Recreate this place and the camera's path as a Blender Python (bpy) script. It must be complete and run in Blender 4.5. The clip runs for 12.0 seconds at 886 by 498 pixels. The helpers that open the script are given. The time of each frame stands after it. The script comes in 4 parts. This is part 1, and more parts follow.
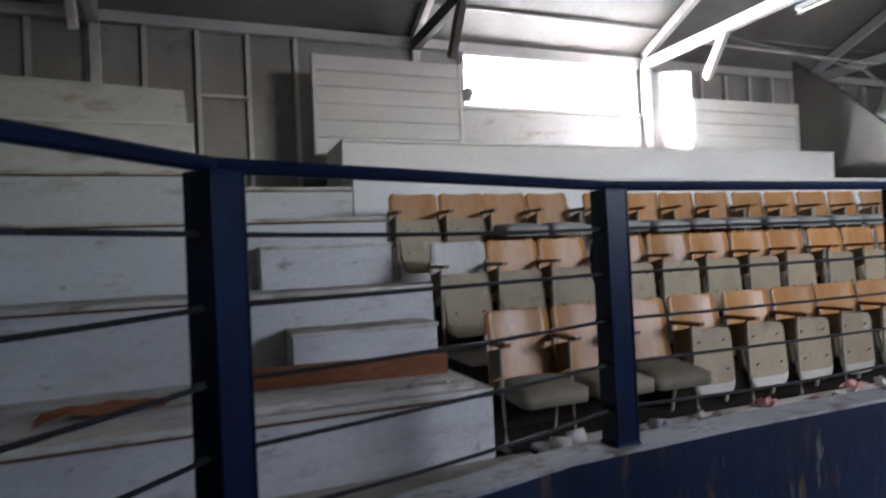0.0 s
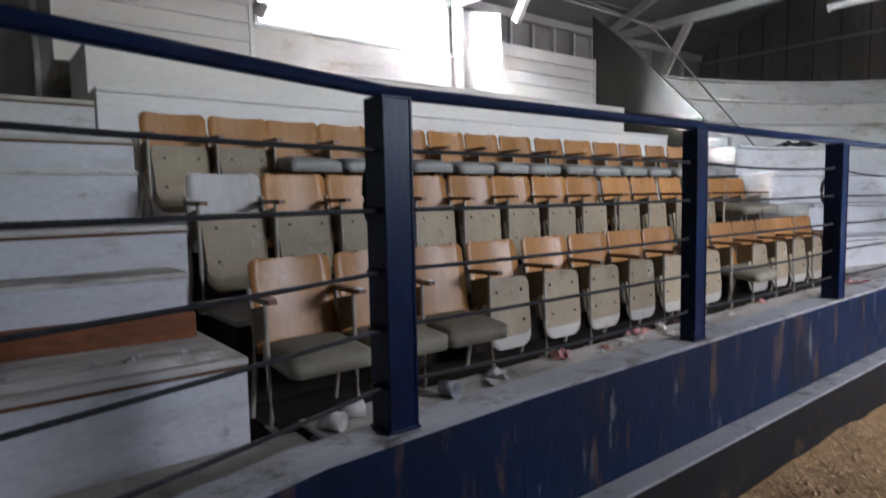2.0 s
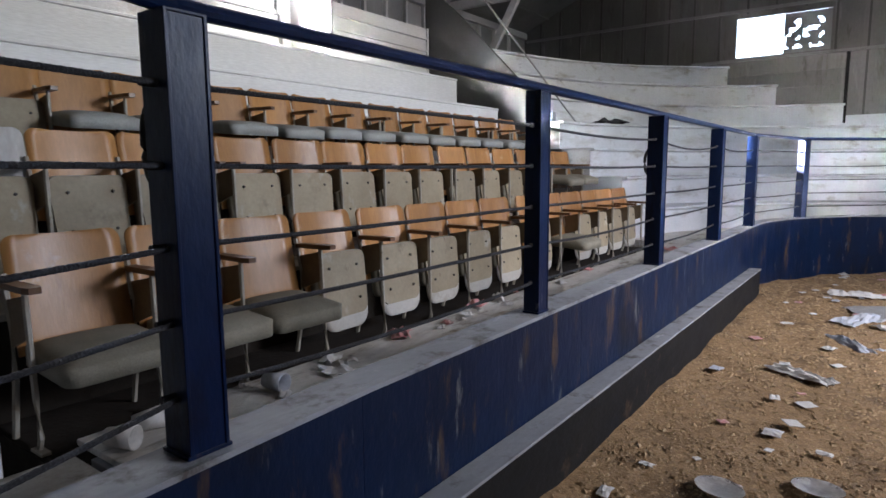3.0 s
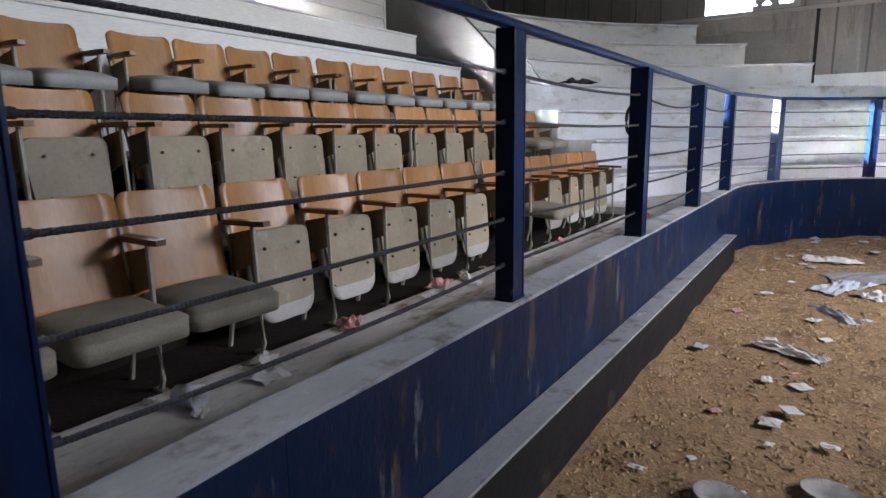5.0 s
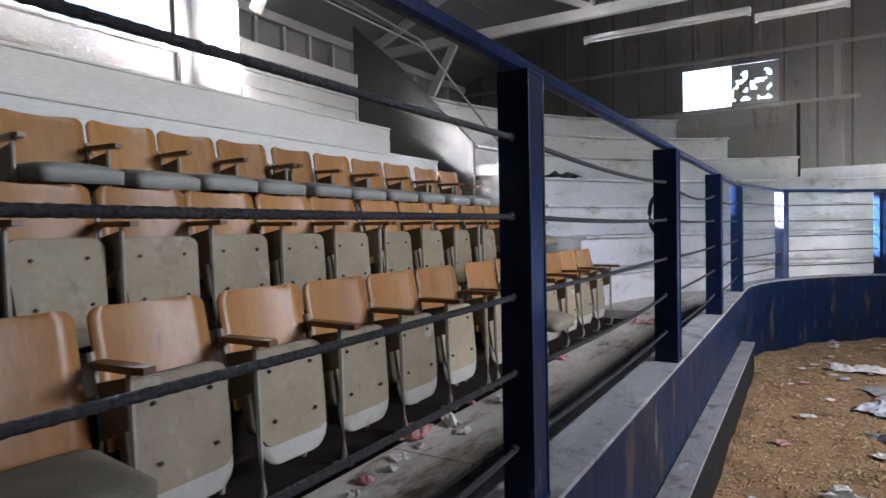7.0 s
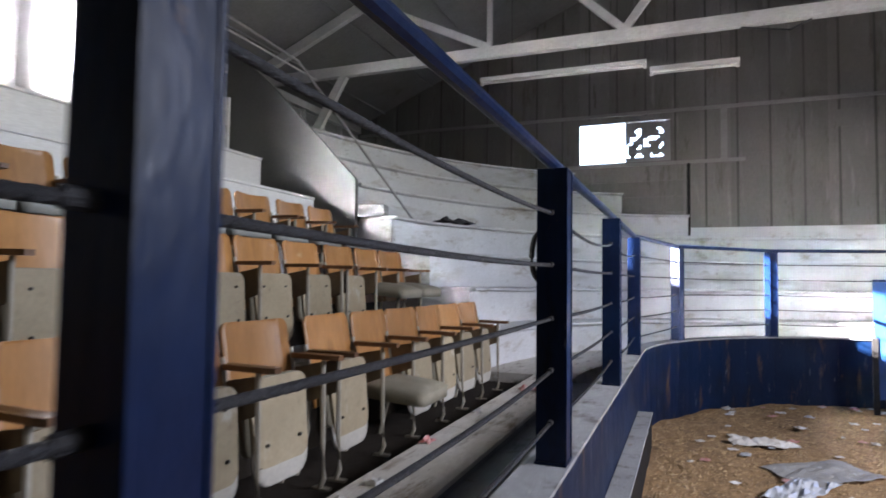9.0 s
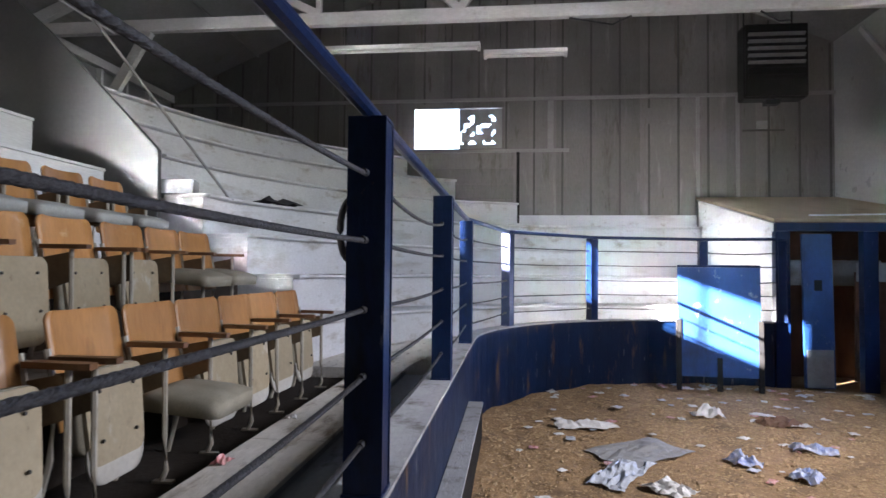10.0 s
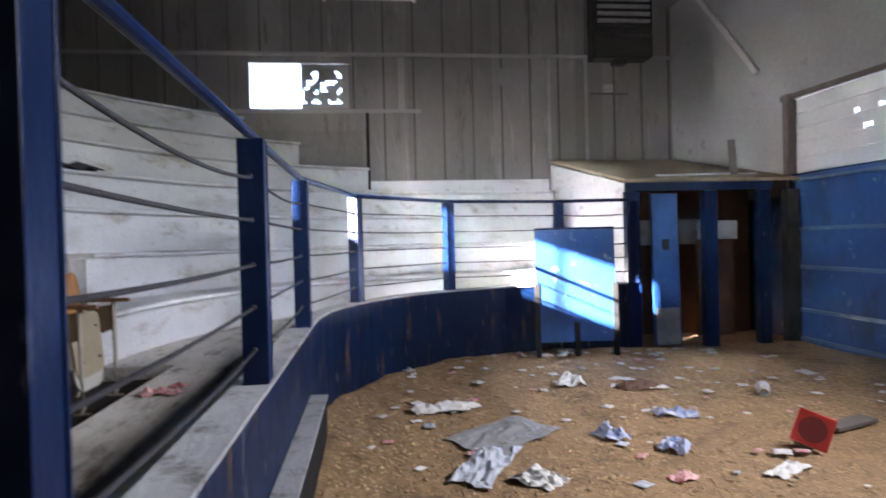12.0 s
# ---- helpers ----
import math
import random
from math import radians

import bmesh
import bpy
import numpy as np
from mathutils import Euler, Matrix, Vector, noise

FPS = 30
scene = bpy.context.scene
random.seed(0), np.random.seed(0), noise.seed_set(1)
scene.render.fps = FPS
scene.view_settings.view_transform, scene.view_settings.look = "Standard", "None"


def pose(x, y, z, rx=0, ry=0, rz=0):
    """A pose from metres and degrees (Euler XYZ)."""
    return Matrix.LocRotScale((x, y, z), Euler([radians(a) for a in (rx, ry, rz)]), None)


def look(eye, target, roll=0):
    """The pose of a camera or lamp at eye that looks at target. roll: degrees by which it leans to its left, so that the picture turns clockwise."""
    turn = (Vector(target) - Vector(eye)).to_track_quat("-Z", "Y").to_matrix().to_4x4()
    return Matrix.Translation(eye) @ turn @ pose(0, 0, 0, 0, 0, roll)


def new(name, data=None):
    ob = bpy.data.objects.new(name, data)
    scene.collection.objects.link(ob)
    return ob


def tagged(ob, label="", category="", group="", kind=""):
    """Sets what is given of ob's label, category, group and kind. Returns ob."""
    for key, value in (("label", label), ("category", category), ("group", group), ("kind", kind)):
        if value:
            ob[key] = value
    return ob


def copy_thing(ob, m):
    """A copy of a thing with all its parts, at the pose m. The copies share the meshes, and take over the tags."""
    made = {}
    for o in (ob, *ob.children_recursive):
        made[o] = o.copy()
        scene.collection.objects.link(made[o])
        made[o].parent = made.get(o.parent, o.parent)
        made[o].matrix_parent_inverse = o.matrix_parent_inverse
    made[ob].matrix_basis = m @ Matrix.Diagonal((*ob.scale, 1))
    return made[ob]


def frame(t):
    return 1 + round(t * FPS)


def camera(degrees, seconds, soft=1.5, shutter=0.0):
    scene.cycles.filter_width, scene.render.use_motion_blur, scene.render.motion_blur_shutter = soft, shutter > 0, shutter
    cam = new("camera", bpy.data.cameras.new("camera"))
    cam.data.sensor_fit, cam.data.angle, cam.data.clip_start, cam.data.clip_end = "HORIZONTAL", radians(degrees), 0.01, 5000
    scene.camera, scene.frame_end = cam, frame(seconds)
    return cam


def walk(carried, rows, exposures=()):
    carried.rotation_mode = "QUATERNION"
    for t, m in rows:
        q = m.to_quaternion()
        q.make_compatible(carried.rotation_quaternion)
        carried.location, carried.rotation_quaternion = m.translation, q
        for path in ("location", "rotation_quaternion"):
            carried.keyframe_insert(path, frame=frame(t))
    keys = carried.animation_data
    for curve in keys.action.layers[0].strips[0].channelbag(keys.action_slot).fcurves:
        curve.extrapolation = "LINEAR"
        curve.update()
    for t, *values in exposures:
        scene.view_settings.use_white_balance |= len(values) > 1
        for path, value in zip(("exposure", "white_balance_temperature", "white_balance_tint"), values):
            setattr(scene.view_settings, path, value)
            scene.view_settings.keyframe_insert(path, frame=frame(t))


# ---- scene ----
cam = camera(71.8, 12.0, shutter=0.4)
PATH = [
    (0, (0.089, -0.044, 1.702), (0.815, 1.819, 1.729), -2.7),
    (0.5, (0.184, 0.07, 1.729), (1.123, 1.826, 1.92), -4.1),
    (1, (0.277, 0.239, 1.703), (1.405, 1.885, 1.847), -3.7),
    (1.5, (0.412, 0.364, 1.676), (1.634, 1.947, 1.722), -2.4),
    (2, (0.61, 0.469, 1.635), (1.844, 2.034, 1.469), -1.1),
    (2.5, (0.747, 0.566, 1.617), (2.171, 1.927, 1.269), -0.2),
    (3, (0.868, 0.725, 1.587), (2.466, 1.899, 1.329), -0.4),
    (5, (1.32, 1.006, 1.556), (2.97, 2.076, 1.189), -0.8),
    (5.5, (1.5, 1.246, 1.593), (3.215, 2.271, 1.497), -4.4),
    (6, (1.646, 1.408, 1.559), (3.383, 2.376, 1.345), -2.0),
    (6.5, (1.905, 1.480, 1.575), (3.586, 2.563, 1.520), -1.6),
    (7, (2.125, 1.512, 1.570), (3.845, 2.533, 1.509), -1.2),
    (9, (3.130, 1.664, 1.538), (4.985, 2.405, 1.640), 0.8),
    (9.5, (3.456, 1.706, 1.534), (5.383, 2.212, 1.706), 0.2),
    (10, (3.657, 1.707, 1.518), (5.642, 1.936, 1.587), 0.6),
    (10.5, (3.867, 1.639, 1.512), (5.856, 1.834, 1.586), 0.3),
    (11, (4.029, 1.602, 1.489), (6.024, 1.744, 1.468), 0.2),
    (11.5, (4.284, 1.63, 1.493), (6.283, 1.619, 1.544), -2.5),
    (12, (4.467, 1.606, 1.487), (6.454, 1.376, 1.461), -1.4),
]
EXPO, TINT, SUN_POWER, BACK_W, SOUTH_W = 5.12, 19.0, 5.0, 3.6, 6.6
walk(cam, [(t, look(eye, target, roll)) for t, eye, target, roll in PATH], exposures=[(0.0, EXPO, 6200, TINT), (5.0, EXPO, 6200, TINT), (7.0, EXPO - 0.15, 6200, TINT), (12.0, EXPO - 0.15, 6200, TINT)])

# ---- world and light ----
SUN_FROM = Vector((-7.15, 9.8, 3.6)).normalized()
world = bpy.data.worlds.new("world")
scene.world = world
world.use_nodes = True
wn = world.node_tree.nodes
sky = wn.new("ShaderNodeTexSky")
sky.sky_type, sky.sun_disc = "NISHITA", False
sky.dust_density = 0.0
sky.sun_elevation = math.asin(SUN_FROM.z)
sky.sun_rotation = math.atan2(SUN_FROM.x, SUN_FROM.y)
world.node_tree.links.new(sky.outputs[0], wn["Background"].inputs[0])
wn["Background"].inputs[1].default_value = 0.05
sun_data = bpy.data.lights.new("sun", "SUN")
sun_data.energy, sun_data.angle, sun_data.color = SUN_POWER, radians(0.5), (1.0, 0.97, 0.92)
sun = new("sun", sun_data)
sun.matrix_world = look(SUN_FROM * 30, (0, 0, 0))


def area_lamp(name, eye, target, width, height, watts, colour, spread=180):
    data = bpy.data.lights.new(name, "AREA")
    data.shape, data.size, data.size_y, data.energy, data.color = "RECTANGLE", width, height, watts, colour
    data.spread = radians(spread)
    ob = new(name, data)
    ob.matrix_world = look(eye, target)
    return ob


area_lamp("window_daylight", (5.66, 8.98, 4.49), (3.4, 0, 6.6), 3.2, 0.8, BACK_W, (0.97, 0.985, 1.0), 112)
# Added fill light from behind the view, through an opening that is never seen
area_lamp("south_fill", (7.1, -4.28, 3.65), (7.1, 1.5, 0.2), 3.3, 1.6, SOUTH_W, (1.0, 0.985, 0.97), 100)


# ---- materials ----
def material(name, base, other, rough=0.6, scale=3.0, stretch=(1, 1, 1), bump=0.2, fine=60.0, metal=0.0,
             dirt=None, dirt_amount=0.5, dirt_scale=1.3, dirt_stretch=(1, 1, 1), vary=0.0, spec=0.5,
             streaks=()):
    m = bpy.data.materials.new(name)
    m.use_nodes = True
    n, l = m.node_tree.nodes, m.node_tree.links
    bsdf = n["Principled BSDF"]
    coord = n.new("ShaderNodeTexCoord")
    geo = n.new("ShaderNodeNewGeometry")

    def noise_at(sc, st, detail=6.0, rough_=0.6):
        mp = n.new("ShaderNodeMapping")
        mp.inputs["Scale"].default_value = st
        l.new(geo.outputs["Position"], mp.inputs[0])
        t = n.new("ShaderNodeTexNoise")
        t.inputs["Scale"].default_value, t.inputs["Detail"].default_value, t.inputs["Roughness"].default_value = sc, detail, rough_
        l.new(mp.outputs[0], t.inputs["Vector"])
        return t.outputs["Fac"]

    def ramp(fac, a, b):
        r = n.new("ShaderNodeMapRange")
        r.inputs["From Min"].default_value, r.inputs["From Max"].default_value = a, b
        l.new(fac, r.inputs["Value"])
        return r.outputs[0]

    def mix(fac, a, b):
        x = n.new("ShaderNodeMix")
        x.data_type = "RGBA"
        if hasattr(fac, "is_linked"):
            l.new(fac, x.inputs[0])
        else:
            x.inputs[0].default_value = fac
        for sock, v in ((x.inputs[6], a), (x.inputs[7], b)):
            if hasattr(v, "is_linked"):
                l.new(v, sock)
            else:
                sock.default_value = (*v, 1)
        return x.outputs[2]

    colour = mix(ramp(noise_at(scale, stretch), 0.3, 0.7), base, other)
    grain = noise_at(fine, stretch, 3.0)
    colour = mix(ramp(grain, 0.25, 1.3), colour, tuple(c * 0.55 for c in base))
    if dirt:
        d = ramp(noise_at(dirt_scale, dirt_stretch, 9.0, 0.68), 0.68 - 0.25 * dirt_amount, 0.80 - 0.2 * dirt_amount)
        colour = mix(d, colour, dirt)
    for tone, amount, size, along in streaks:
        d = ramp(noise_at(size, along, 7.0, 0.62), 0.70 - 0.25 * amount, 0.84 - 0.22 * amount)
        colour = mix(d, colour, tone)
    if vary:
        info = n.new("ShaderNodeObjectInfo")
        hsv = n.new("ShaderNodeHueSaturation")
        v = n.new("ShaderNodeMapRange")
        v.inputs["To Min"].default_value, v.inputs["To Max"].default_value = 1 - vary, 1 + vary
        l.new(info.outputs["Random"], v.inputs["Value"])
        l.new(v.outputs[0], hsv.inputs["Value"])
        l.new(colour, hsv.inputs["Color"])
        colour = hsv.outputs[0]
    l.new(colour, bsdf.inputs["Base Color"])
    rr = n.new("ShaderNodeMapRange")
    rr.inputs["To Min"].default_value, rr.inputs["To Max"].default_value = max(rough - 0.12, 0.03), min(rough + 0.15, 1)
    l.new(noise_at(scale * 4, stretch), rr.inputs["Value"])
    l.new(rr.outputs[0], bsdf.inputs["Roughness"])
    bsdf.inputs["Metallic"].default_value = metal
    bsdf.inputs["Specular IOR Level"].default_value = spec
    if bump:
        bp = n.new("ShaderNodeBump")
        bp.inputs["Strength"].default_value, bp.inputs["Distance"].default_value = bump, 0.01
        l.new(grain, bp.inputs["Height"])
        l.new(bp.outputs[0], bsdf.inputs["Normal"])
    return m


M_WHITE = material("white_paint_worn", (0.72, 0.73, 0.74), (0.60, 0.61, 0.62), 0.6, 1.6, (0.5, 1, 1), 0.3, 45, dirt=(0.34, 0.31, 0.27), dirt_amount=0.5, dirt_scale=2.6, dirt_stretch=(0.5, 1, 1.6),
                   streaks=(((0.10, 0.085, 0.065), 0.20, 9.0, (0.6, 1, 1)), ((0.40, 0.39, 0.36), 0.5, 1.1, (0.6, 0.6, 2.5))))
M_TREAD = material("white_tread_dirty", (0.74, 0.72, 0.67), (0.50, 0.47, 0.41), 0.8, 4, (0.5, 1, 1), 0.6, 30, dirt=(0.17, 0.135, 0.09), dirt_amount=0.6, dirt_scale=6.0, dirt_stretch=(0.35, 1, 1),
                   streaks=(((0.07, 0.052, 0.035), 0.4, 13.0, (0.3, 1, 1)),))
M_BOARD = material("white_board", (0.78, 0.79, 0.80), (0.68, 0.69, 0.70), 0.5, 2.0, (0.3, 1, 2), 0.2, 40, dirt=(0.42, 0.40, 0.36), dirt_amount=0.15, dirt_stretch=(0.2, 1, 3), vary=0.05)
M_DECK = material("dusty_concrete_deck", (0.38, 0.35, 0.30), (0.54, 0.51, 0.45), 0.9, 2.5, (0.6, 1, 1), 0.6, 40, dirt=(0.12, 0.10, 0.07), dirt_amount=0.5, dirt_scale=4)
# Near-black tone that puts the shade under the chairs into the colour
M_SHADE = material("under_seat_shade", (0.035, 0.028, 0.022), (0.022, 0.018, 0.014), 0.95, 4, (1, 1, 1), 0.4, 40, spec=0.2)
M_BLUE = material("navy_paint_worn", (0.0022, 0.0145, 0.052), (0.0015, 0.008, 0.028), 0.45, 2.2, (1, 1, 0.5), 0.3, 35, dirt=(0.10, 0.062, 0.03), dirt_amount=0.42, dirt_scale=4.2, dirt_stretch=(1.5, 1.5, 0.35), spec=0.22,
                  streaks=(((0.13, 0.072, 0.03), 0.30, 2.4, (1.6, 1.6, 0.26)), ((0.20, 0.21, 0.20), 0.30, 7.0, (1.4, 1.4, 0.35)), ((0.006, 0.007, 0.010), 0.55, 1.7, (1, 1, 0.6))))
M_BLUEPOST = material("blue_steel_paint", (0.0028, 0.011, 0.044), (0.0045, 0.017, 0.066), 0.34, 4, (1, 1, 0.4), 0.15, 50, dirt=(0.16, 0.17, 0.2), dirt_amount=0.12, dirt_scale=9, dirt_stretch=(1, 1, 0.4), spec=0.2,
                      streaks=(((0.004, 0.004, 0.006), 0.5, 5.0, (1, 1, 0.3)), ((0.12, 0.07, 0.04), 0.12, 14.0, (1, 1, 0.6))))
M_BLUEBRIGHT = material("bright_blue_paint", (0.02, 0.075, 0.25), (0.012, 0.045, 0.16), 0.4, 2.5, (1, 1, 0.6), 0.2, 30, dirt=(0.35, 0.36, 0.38), dirt_amount=0.26, dirt_scale=5,
                        streaks=(((0.008, 0.02, 0.06), 0.55, 2.3, (1, 1, 0.5)), ((0.30, 0.31, 0.33), 0.22, 9.0, (1, 1, 0.4))))
M_RAILWORN = material("scuffed_blue_rail", (0.05, 0.10, 0.22), (0.16, 0.20, 0.27), 0.4, 3, (0.4, 1, 1), 0.2, 40, dirt=(0.42, 0.43, 0.44), dirt_amount=0.6, dirt_scale=3, dirt_stretch=(0.4, 1, 1))
M_CAP = material("grey_worn_cap", (0.36, 0.37, 0.38), (0.23, 0.24, 0.255), 0.75, 3, (0.4, 1, 1), 0.5, 40, dirt=(0.09, 0.08, 0.07), dirt_amount=0.55, dirt_scale=6,
                 streaks=(((0.60, 0.60, 0.58), 0.25, 9.0, (0.5, 1, 1)), ((0.14, 0.08, 0.04), 0.3, 5.0, (0.6, 1, 1))))
M_GREYFACE = material("grey_painted_face", (0.30, 0.31, 0.32), (0.20, 0.21, 0.22), 0.75, 2, (0.4, 1, 1), 0.3, 40, dirt=(0.11, 0.09, 0.07), dirt_amount=0.5, dirt_scale=4,
                      streaks=(((0.05, 0.045, 0.04), 0.35, 6.0, (0.4, 1, 1)),))
M_BEAM = material("dark_steel_channel", (0.010, 0.010, 0.011), (0.02, 0.018, 0.015), 0.8, 3, (0.5, 1, 1), 0.3, 40, dirt=(0.11, 0.07, 0.04), dirt_amount=0.3, spec=0.15)
M_CABLE = material("dark_wire_rope", (0.016, 0.017, 0.021), (0.03, 0.03, 0.034), 0.55, 12, (1, 1, 1), 0.6, 150, spec=0.4)
M_SOIL = material("brown_dirt_floor", (0.21, 0.125, 0.055), (0.41, 0.265, 0.13), 0.95, 16, (1, 1, 1), 1.0, 55, dirt=(0.12, 0.072, 0.034), dirt_amount=0.62, dirt_scale=2.2,
                  streaks=(((0.50, 0.36, 0.19), 0.45, 38.0, (1, 1, 1)), ((0.07, 0.042, 0.02), 0.45, 24.0, (1, 1, 1))))
M_CHIP = material("pale_wood_chip", (0.52, 0.37, 0.2), (0.30, 0.19, 0.095), 0.9, 9, (1, 1, 1), 0.2, 60)
M_PLY = material("orange_plywood_back", (0.44, 0.215, 0.068), (0.33, 0.155, 0.045), 0.38, 5, (3, 3, 0.5), 0.08, 25, dirt=(0.52, 0.42, 0.28), dirt_amount=0.16, dirt_scale=3, vary=0.2,
                 streaks=(((0.22, 0.10, 0.035), 0.35, 4.0, (2.5, 2.5, 0.35)),))
M_PLYWHITE = material("white_plywood_back", (0.62, 0.61, 0.58), (0.5, 0.48, 0.44), 0.5, 5, (3, 3, 0.5), 0.1, 30)
M_PAN = material("beige_seat_pan", (0.37, 0.31, 0.205), (0.28, 0.23, 0.145), 0.6, 4, (1, 1, 1), 0.15, 40, dirt=(0.17, 0.14, 0.09), dirt_amount=0.4, dirt_scale=3.5, vary=0.16,
                 streaks=(((0.46, 0.44, 0.38), 0.35, 6.0, (1, 1, 0.6)), ((0.08, 0.05, 0.03), 0.2, 16.0, (1, 1, 0.5))))
M_PANLOW = material("pale_metal_pan", (0.52, 0.50, 0.45), (0.42, 0.40, 0.35), 0.5, 4, (1, 1, 1), 0.15, 40, dirt=(0.25, 0.2, 0.14), dirt_amount=0.2, vary=0.1)
M_CUSHION = material("dusty_olive_cushion", (0.23, 0.21, 0.155), (0.33, 0.305, 0.235), 0.9, 6, (1, 1, 1), 0.4, 120, vary=0.1)
M_CUSHION2 = material("grey_vinyl_cushion", (0.30, 0.31, 0.29), (0.40, 0.41, 0.38), 0.7, 6, (1, 1, 1), 0.3, 90, vary=0.08)
M_ARM = material("dark_wood_armrest", (0.11, 0.055, 0.025), (0.18, 0.09, 0.04), 0.4, 8, (1, 0.2, 1), 0.2, 40, vary=0.15)
M_LEG = material("cream_iron_leg", (0.42, 0.39, 0.32), (0.30, 0.27, 0.21), 0.55, 8, (1, 1, 1), 0.2, 40, dirt=(0.14, 0.08, 0.04), dirt_amount=0.3, dirt_scale=8)
M_SIDE = material("brown_iron_side", (0.14, 0.10, 0.06), (0.2, 0.15, 0.09), 0.6, 8, (1, 1, 1), 0.2, 40)
M_BOLT = material("black_bolt", (0.02, 0.02, 0.02), (0.04, 0.035, 0.03), 0.5)
M_CEIL = material("grey_ceiling_sheet", (0.27, 0.27, 0.26), (0.21, 0.21, 0.20), 0.8, 0.9, (1, 1, 1), 0.1, 20, dirt=(0.17, 0.155, 0.135), dirt_amount=0.35, dirt_scale=0.9,
                  streaks=(((0.16, 0.15, 0.13), 0.3, 1.2, (0.3, 2.0, 2.0)),))
M_TRUSS = material("white_truss_timber", (0.66, 0.66, 0.65), (0.55, 0.55, 0.54), 0.6, 3, (0.4, 0.4, 1), 0.2, 40, dirt=(0.3, 0.28, 0.24), dirt_amount=0.15)
M_TRUSSDARK = material("brown_truss_timber", (0.10, 0.085, 0.07), (0.15, 0.13, 0.11), 0.7, 3, (1, 0.4, 1), 0.2, 40)
M_ENDWALL = material("grey_batten_wall", (0.22, 0.21, 0.20), (0.155, 0.15, 0.14), 0.75, 0.8, (1, 1, 0.4), 0.2, 30, dirt=(0.10, 0.085, 0.07), dirt_amount=0.42, dirt_scale=1.6, dirt_stretch=(2, 2, 0.4), vary=0.14,
                     streaks=(((0.27, 0.26, 0.25), 0.4, 3.0, (2, 2, 0.25)), ((0.06, 0.045, 0.035), 0.3, 5.0, (1.5, 1.5, 0.3))))
M_GIRT = material("pale_grey_girt", (0.33, 0.325, 0.31), (0.25, 0.245, 0.235), 0.7, 2, (1, 0.4, 1), 0.2, 40)
# Grey darkened so that the battens draw shadow lines on the end wall
M_BATTEN = material("shadow_grey_batten", (0.12, 0.115, 0.105), (0.08, 0.077, 0.07), 0.7, 2, (1, 1, 0.4), 0.2, 40)
M_SHEATH = material("grey_sheathing", (0.38, 0.38, 0.37), (0.28, 0.28, 0.27), 0.8, 1.5, (1, 1, 0.6), 0.2, 30, dirt=(0.10, 0.09, 0.08), dirt_amount=0.3)
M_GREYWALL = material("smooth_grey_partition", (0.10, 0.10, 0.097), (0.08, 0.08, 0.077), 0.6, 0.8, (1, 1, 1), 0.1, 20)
M_SHEET = material("satin_grey_sheet", (0.40, 0.40, 0.39), (0.34, 0.34, 0.33), 0.3, 0.7, (1, 1, 1), 0.05, 15, dirt=(0.28, 0.26, 0.24), dirt_amount=0.15)
M_RUST = material("rusty_red_board", (0.31, 0.105, 0.035), (0.14, 0.05, 0.022), 0.75, 5, (0.4, 1, 2), 0.3, 40, dirt=(0.05, 0.03, 0.02), dirt_amount=0.4, dirt_scale=4, dirt_stretch=(0.4, 1, 2))
M_PLYROOF = material("tan_plywood_roof", (0.40, 0.32, 0.22), (0.32, 0.25, 0.16), 0.85, 2, (0.5, 1, 1), 0.2, 30, dirt=(0.2, 0.15, 0.1), dirt_amount=0.3)
M_BROWN = material("brown_plank", (0.17, 0.085, 0.045), (0.10, 0.05, 0.03), 0.7, 4, (1, 1, 0.3), 0.3, 40)
M_BLACK = material("black_enamel", (0.010, 0.010, 0.010), (0.018, 0.017, 0.016), 0.6, 6, spec=0.2)
M_STEEL = material("dull_bright_steel", (0.45, 0.45, 0.45), (0.35, 0.34, 0.33), 0.4, 6, metal=0.8)
M_FIXTURE = material("white_enamel_fixture", (0.78, 0.78, 0.76), (0.7, 0.7, 0.68), 0.35, 4)
M_PAPER = material("white_paper_litter", (0.72, 0.71, 0.68), (0.58, 0.56, 0.52), 0.8, 12, vary=0.12)
M_PLASTIC = material("milky_plastic", (0.55, 0.58, 0.62), (0.42, 0.45, 0.5), 0.35, 12)
M_TARP = material("grey_tarp", (0.34, 0.34, 0.33), (0.27, 0.27, 0.26), 0.6, 5, dirt=(0.2, 0.14, 0.09), dirt_amount=0.4, dirt_scale=5)
M_RED = material("red_plastic", (0.62, 0.03, 0.02), (0.5, 0.025, 0.018), 0.4, 4, bump=0.05, dirt=(0.3, 0.12, 0.07), dirt_amount=0.1)
# Darker copy of the red, for the shade inside the cone
M_REDSHADE = material("shaded_red_plastic", (0.2, 0.01, 0.01), (0.15, 0.01, 0.01), 0.6, 4)
M_BLUELIT = material("blue_printed_wrapper", (0.66, 0.69, 0.74), (0.06, 0.14, 0.45), 0.4, 16)
M_PINK = material("pink_printed_wrapper", (0.55, 0.12, 0.13), (0.65, 0.55, 0.5), 0.5, 28)
M_STRAW = material("dry_straw", (0.32, 0.26, 0.14), (0.22, 0.17, 0.09), 0.9, 12)
M_CLOTH = material("black_cloth", (0.02, 0.02, 0.022), (0.035, 0.035, 0.04), 0.9, 12)
M_GROUND = material("outside_gravel", (0.36, 0.34, 0.30), (0.28, 0.26, 0.22), 0.95, 0.5, bump=0.4, fine=8)
M_RUBBER = material("black_rubber_hose", (0.015, 0.015, 0.018), (0.03, 0.03, 0.03), 0.6, 10)

